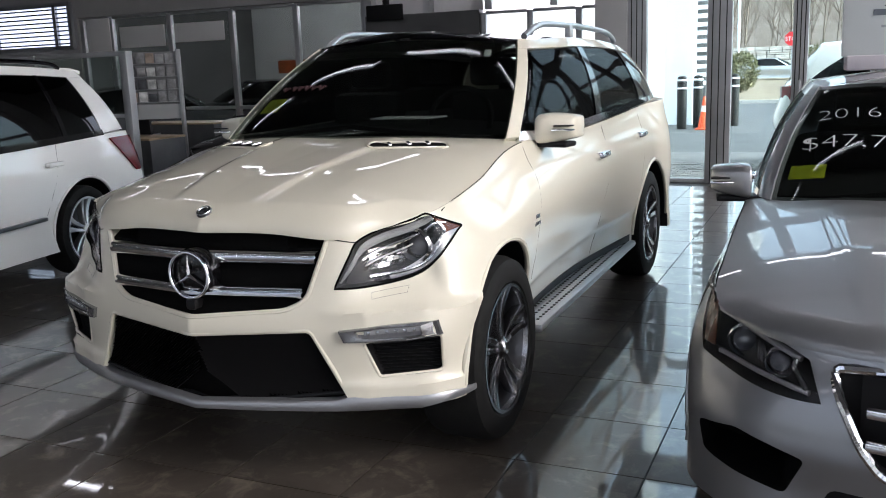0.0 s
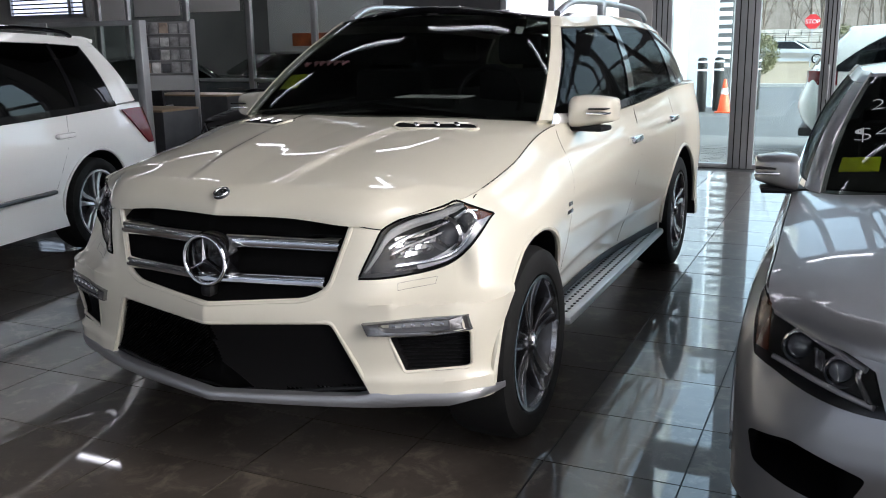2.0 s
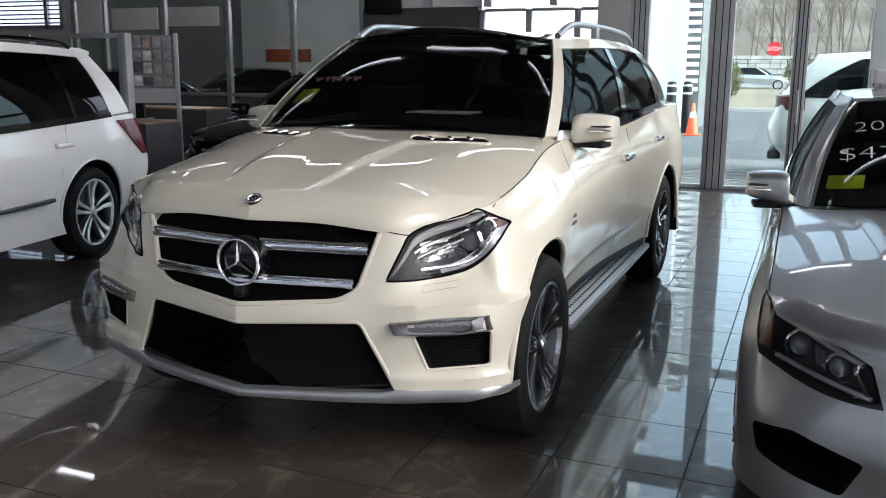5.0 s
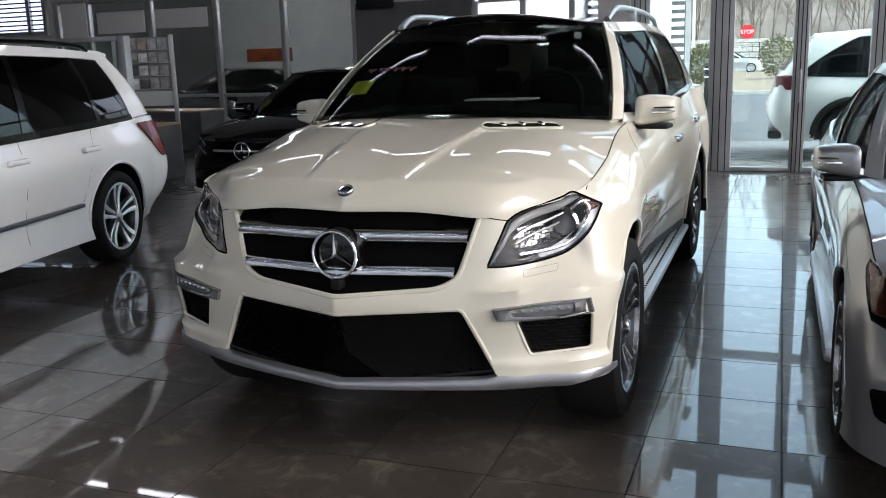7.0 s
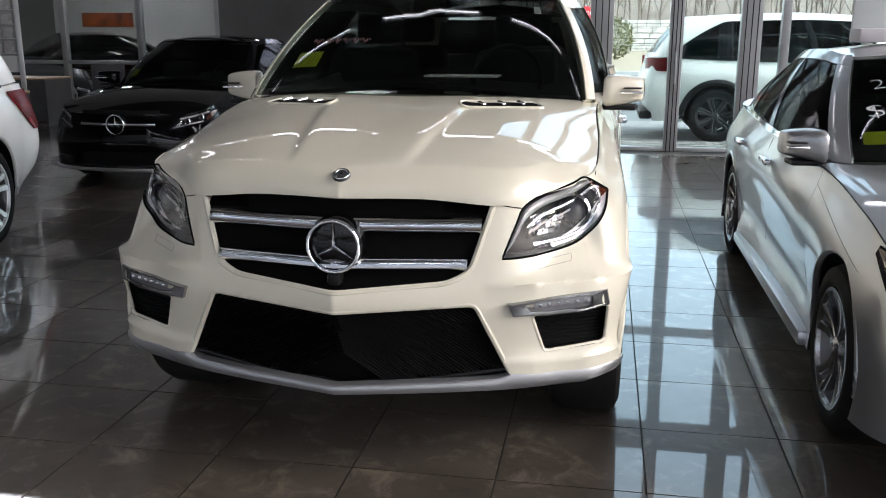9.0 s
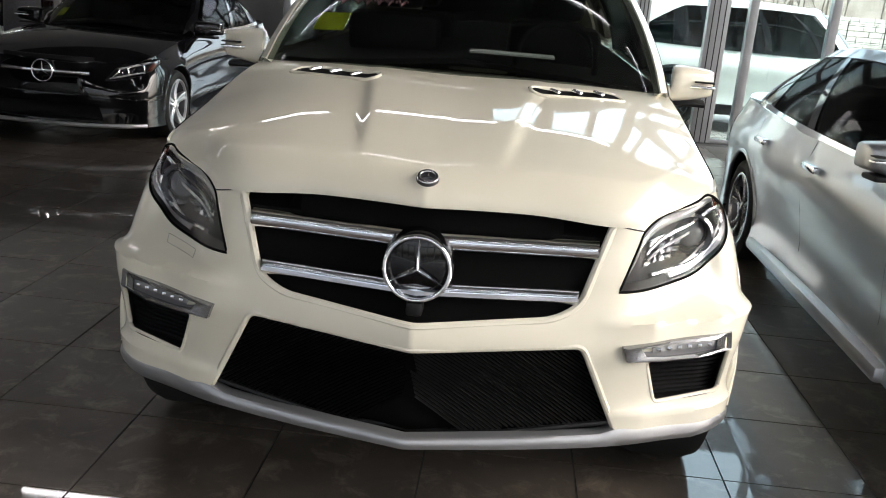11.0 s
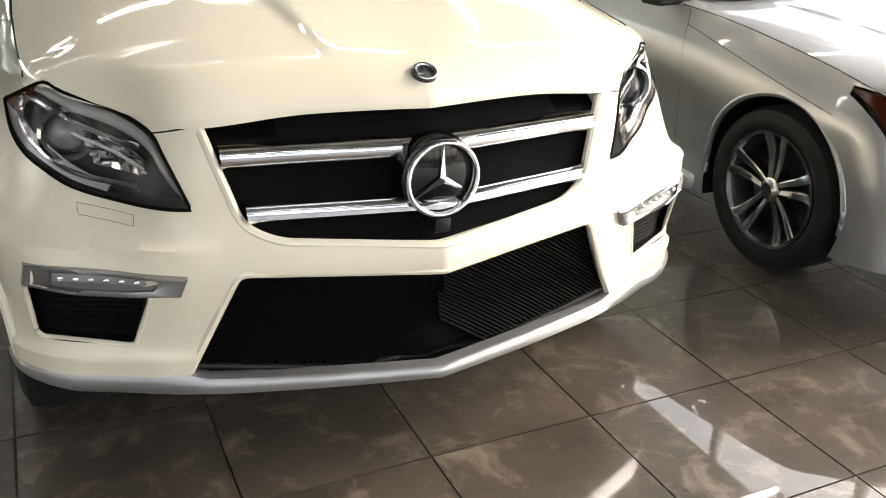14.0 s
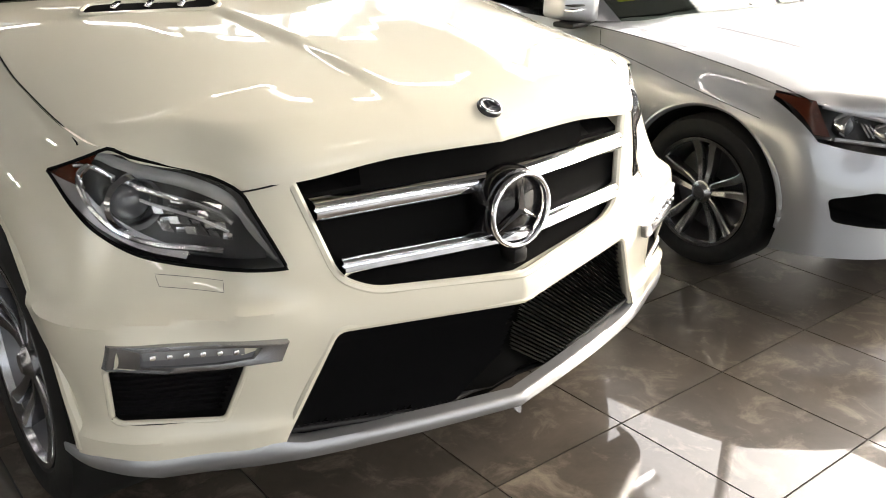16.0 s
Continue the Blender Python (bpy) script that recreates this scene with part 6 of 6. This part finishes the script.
part("plate", prism(oct_, -0.03, -0.01), mat("stop red", (0.6, 0.02, 0.025), 0.5), sg)
bm = words("STOP", 0.3)
for v in bm.verts:
    v.co = Vector((v.co.x - 0.36, -0.034, 2.3 + v.co.y))
part("lettering", bm, PAPER, sg)
hall_car(pose(-4.6, 57.5, 0, 0, 0, 88), GREY_CAR, "dark sedan parked beyond the drive beside the fence", "far_car", "cars beyond the drive")
hall_car(pose(0.5, 59.0, 0, 0, 0, 92), FAR_SILVER, "silver sedan parked beyond the drive beside the fence", "far_car", "cars beyond the drive")
lp = thing("lamp_post", "tall pale lamp post", "lamp post", pose(-3.9, 58, 0))
part("pole", tube([(0, 0, 0), (0, 0, 9)], 0.09), PAPER, lp)
part("arm", tube([(0, 0, 8.9), (0.9, 0, 9.1)], 0.05), PAPER, lp)
fence = thing("fence", "dark wire fence along the verge", "fence", pose(0, 62, 0))
for k in range(40):
    part("post", boxed(-40 + k * 2.5, -39.94 + k * 2.5, 0, 0.06, 0, 1.9), PLASTIC, fence)
for z in (0.2, 0.55, 0.9, 1.25, 1.6, 1.88):
    part("wire", boxed(-40, 58, 0.02, 0.04, z, z + 0.03), PLASTIC, fence)
WALLSTONE = vary(mat("field stone", (0.55, 0.51, 0.46), 0.9), (0.38, 0.35, 0.31), (0.72, 0.67, 0.6), 2.2, bump=0.4)
stones = bmesh.new()
st_rng = random.Random(11)
for k in range(5):
    x = -34.0
    while x < 44:
        w_ = st_rng.uniform(0.5, 1.1)
        add_box(stones, x, x + w_ - 0.05, 63.5 - st_rng.uniform(0, 0.12), 64.2, k * 0.44, k * 0.44 + 0.40)
        x += w_
rw = put(stones, "retaining_wall", WALLSTONE)
tagged(rw, "pale grey field stone wall behind the verge", "wall", kind="structure")
BARK = vary(mat("bark", (0.16, 0.12, 0.09), 0.9), (0.11, 0.085, 0.065), (0.22, 0.17, 0.13), 3)
rng = random.Random(7)


def bare_tree(bm, base, height):
    """A leafless tree: tapered trunk, limbs and twigs."""
    def limb(p, d, length, r, depth):
        q = p + d * length
        u = d.orthogonal().normalized()
        w = d.cross(u)
        a = [bm.verts.new(p + r * (math.cos(k) * u + math.sin(k) * w)) for k in (0, 2.1, 4.2)]
        b = [bm.verts.new(q + r * 0.55 * (math.cos(k) * u + math.sin(k) * w)) for k in (0, 2.1, 4.2)]
        for k in range(3):
            bm.faces.new((a[k - 1], a[k], b[k], b[k - 1]))
        if depth:
            for _ in range(5 if depth > 1 else 4):
                f = rng.uniform(0.35, 1.0)
                nd = (d + Vector((rng.uniform(-1, 1), rng.uniform(-1, 1), rng.uniform(-0.2, 0.9))) * 0.8).normalized()
                limb(p + d * length * f, nd, length * rng.uniform(0.4, 0.62), r * 0.5, depth - 1)
    limb(Vector(base), Vector((rng.uniform(-0.08, 0.08), 0, 1)).normalized(), height * 0.55, 0.085, 3)


wood = bmesh.new()
for k in range(130):
    y = rng.uniform(66, 100)
    bare_tree(wood, (rng.uniform(-32, 42), y, 0), rng.uniform(9, 15))
tagged(put(wood, "woods", BARK), "leafless brown winter woods", "woods", kind="stuff")
# flat sheet behind the trees; the haze of distance is mixed into its browns
setting("backdrop", boxed(-80, 100, 112, 113, 0, 13), vary(mat("far woods", (0.45, 0.39, 0.34), 1.0), (0.24, 0.19, 0.155), (0.42, 0.35, 0.30), 0.5, 10), "brown far woods with the haze painted in", "backdrop")
LEAF = vary(mat("bush leaf", (0.09, 0.1, 0.03), 0.8), (0.05, 0.06, 0.02), (0.14, 0.13, 0.05), 8)
for bx, by, br in ((-1.75, 38, 0.75), (1.3, 44, 0.9)):
    b_ = thing("bush", "small round green-brown bush on the verge", "bush", pose(bx, by, 0.05), "bushes")
    part("stem", tube([(0, 0, 0), (0, 0, 0.5)], 0.04), BARK, b_)
    bm = bmesh.new()
    for k in range(2400):
        d = Vector((rng.gauss(0, 1), rng.gauss(0, 1), rng.gauss(0, 1))).normalized() * br * rng.uniform(0.4, 1.0) ** 0.5
        c = d + Vector((0, 0, br * 1.0))
        c.z = max(c.z * 1.15, 0.05)
        a, e = Vector((rng.gauss(0, 0.06), rng.gauss(0, 0.06), rng.gauss(0, 0.06))), Vector((rng.gauss(0, 0.06), rng.gauss(0, 0.06), rng.gauss(0, 0.06)))
        bm.faces.new([bm.verts.new(c), bm.verts.new(c + a), bm.verts.new(c + e)])
    part("leaves", bm, LEAF, b_)


# paving blocks in front of the glass
blocks_v, blocks_f = [], []
bl_rng = random.Random(3)
for i in range(34):
    for j in range(22):
        x, y, z = -0.4 + i * 0.205 + (j % 2) * 0.1, GLASS_Y + 0.2 + j * 0.105, -0.012 + bl_rng.uniform(-0.003, 0.003)
        n0 = len(blocks_v)
        blocks_v += [(x, y, -0.03), (x + 0.195, y, -0.03), (x + 0.195, y + 0.096, -0.03), (x, y + 0.096, -0.03), (x + 0.004, y + 0.004, z), (x + 0.191, y + 0.004, z), (x + 0.191, y + 0.092, z), (x + 0.004, y + 0.092, z)]
        blocks_f += [tuple(n0 + k for k in q) for q in ((4, 5, 6, 7), (0, 1, 5, 4), (1, 2, 6, 5), (2, 3, 7, 6), (3, 0, 4, 7))]
me = bpy.data.meshes.new("paving_blocks")
me.from_pydata(blocks_v, [], blocks_f)
me.materials.append(vary(mat("paving block", (0.33, 0.31, 0.3), 0.85), (0.13, 0.122, 0.12), (0.24, 0.225, 0.215), 5))
r = new("paving_blocks", me)
r.parent = bpy.data.objects["pavement"]
r["kind"] = "stuff"

# ---- the floor's tiles ----
PITCH, JOINT = 0.512, 0.006
tile_meshes = []
bm = boxed(JOINT / 2, PITCH - JOINT / 2, JOINT / 2, PITCH - JOINT / 2, -0.02, 0.0)
tile_me = bpy.data.meshes.new("tile")
bm.to_mesh(tile_me)
bm.free()
tile_me.materials.append(TILE)
far_v, far_f = [], []
X_J, Y_J = 1.05, 0.065
for i in range(-32, 11):
    for j in range(-18, 43):
        x, y = X_J + i * PITCH, Y_J + j * PITCH
        if x < ROOM_X0 or x + PITCH > ROOM_X1 or y < ROOM_Y0 or (y + PITCH > GLASS_Y and x > -1.3) or (y + PITCH > OFFICE_Y and x > -4.0):
            continue
        if -2.6 < x < 3.1 and -2.1 < y < 9.0:
            t = new("tile", tile_me)
            t.location = (x, y, 0)
            t.parent = slab
        else:
            n0, a, b, c, d = len(far_v), x + JOINT / 2, x + PITCH - JOINT / 2, y + JOINT / 2, y + PITCH - JOINT / 2
            far_v += [(a, c, -0.02), (b, c, -0.02), (b, d, -0.02), (a, d, -0.02), (a, c, 0), (b, c, 0), (b, d, 0), (a, d, 0)]
            far_f += [tuple(n0 + k for k in q) for q in ((4, 5, 6, 7), (0, 1, 5, 4), (1, 2, 6, 5), (2, 3, 7, 6), (3, 0, 4, 7))]
me = bpy.data.meshes.new("far_tiles")
me.from_pydata(far_v, [], far_f)
me.materials.append(TILE)
r = new("far_tiles", me)
r.parent = slab
r["kind"] = "stuff"
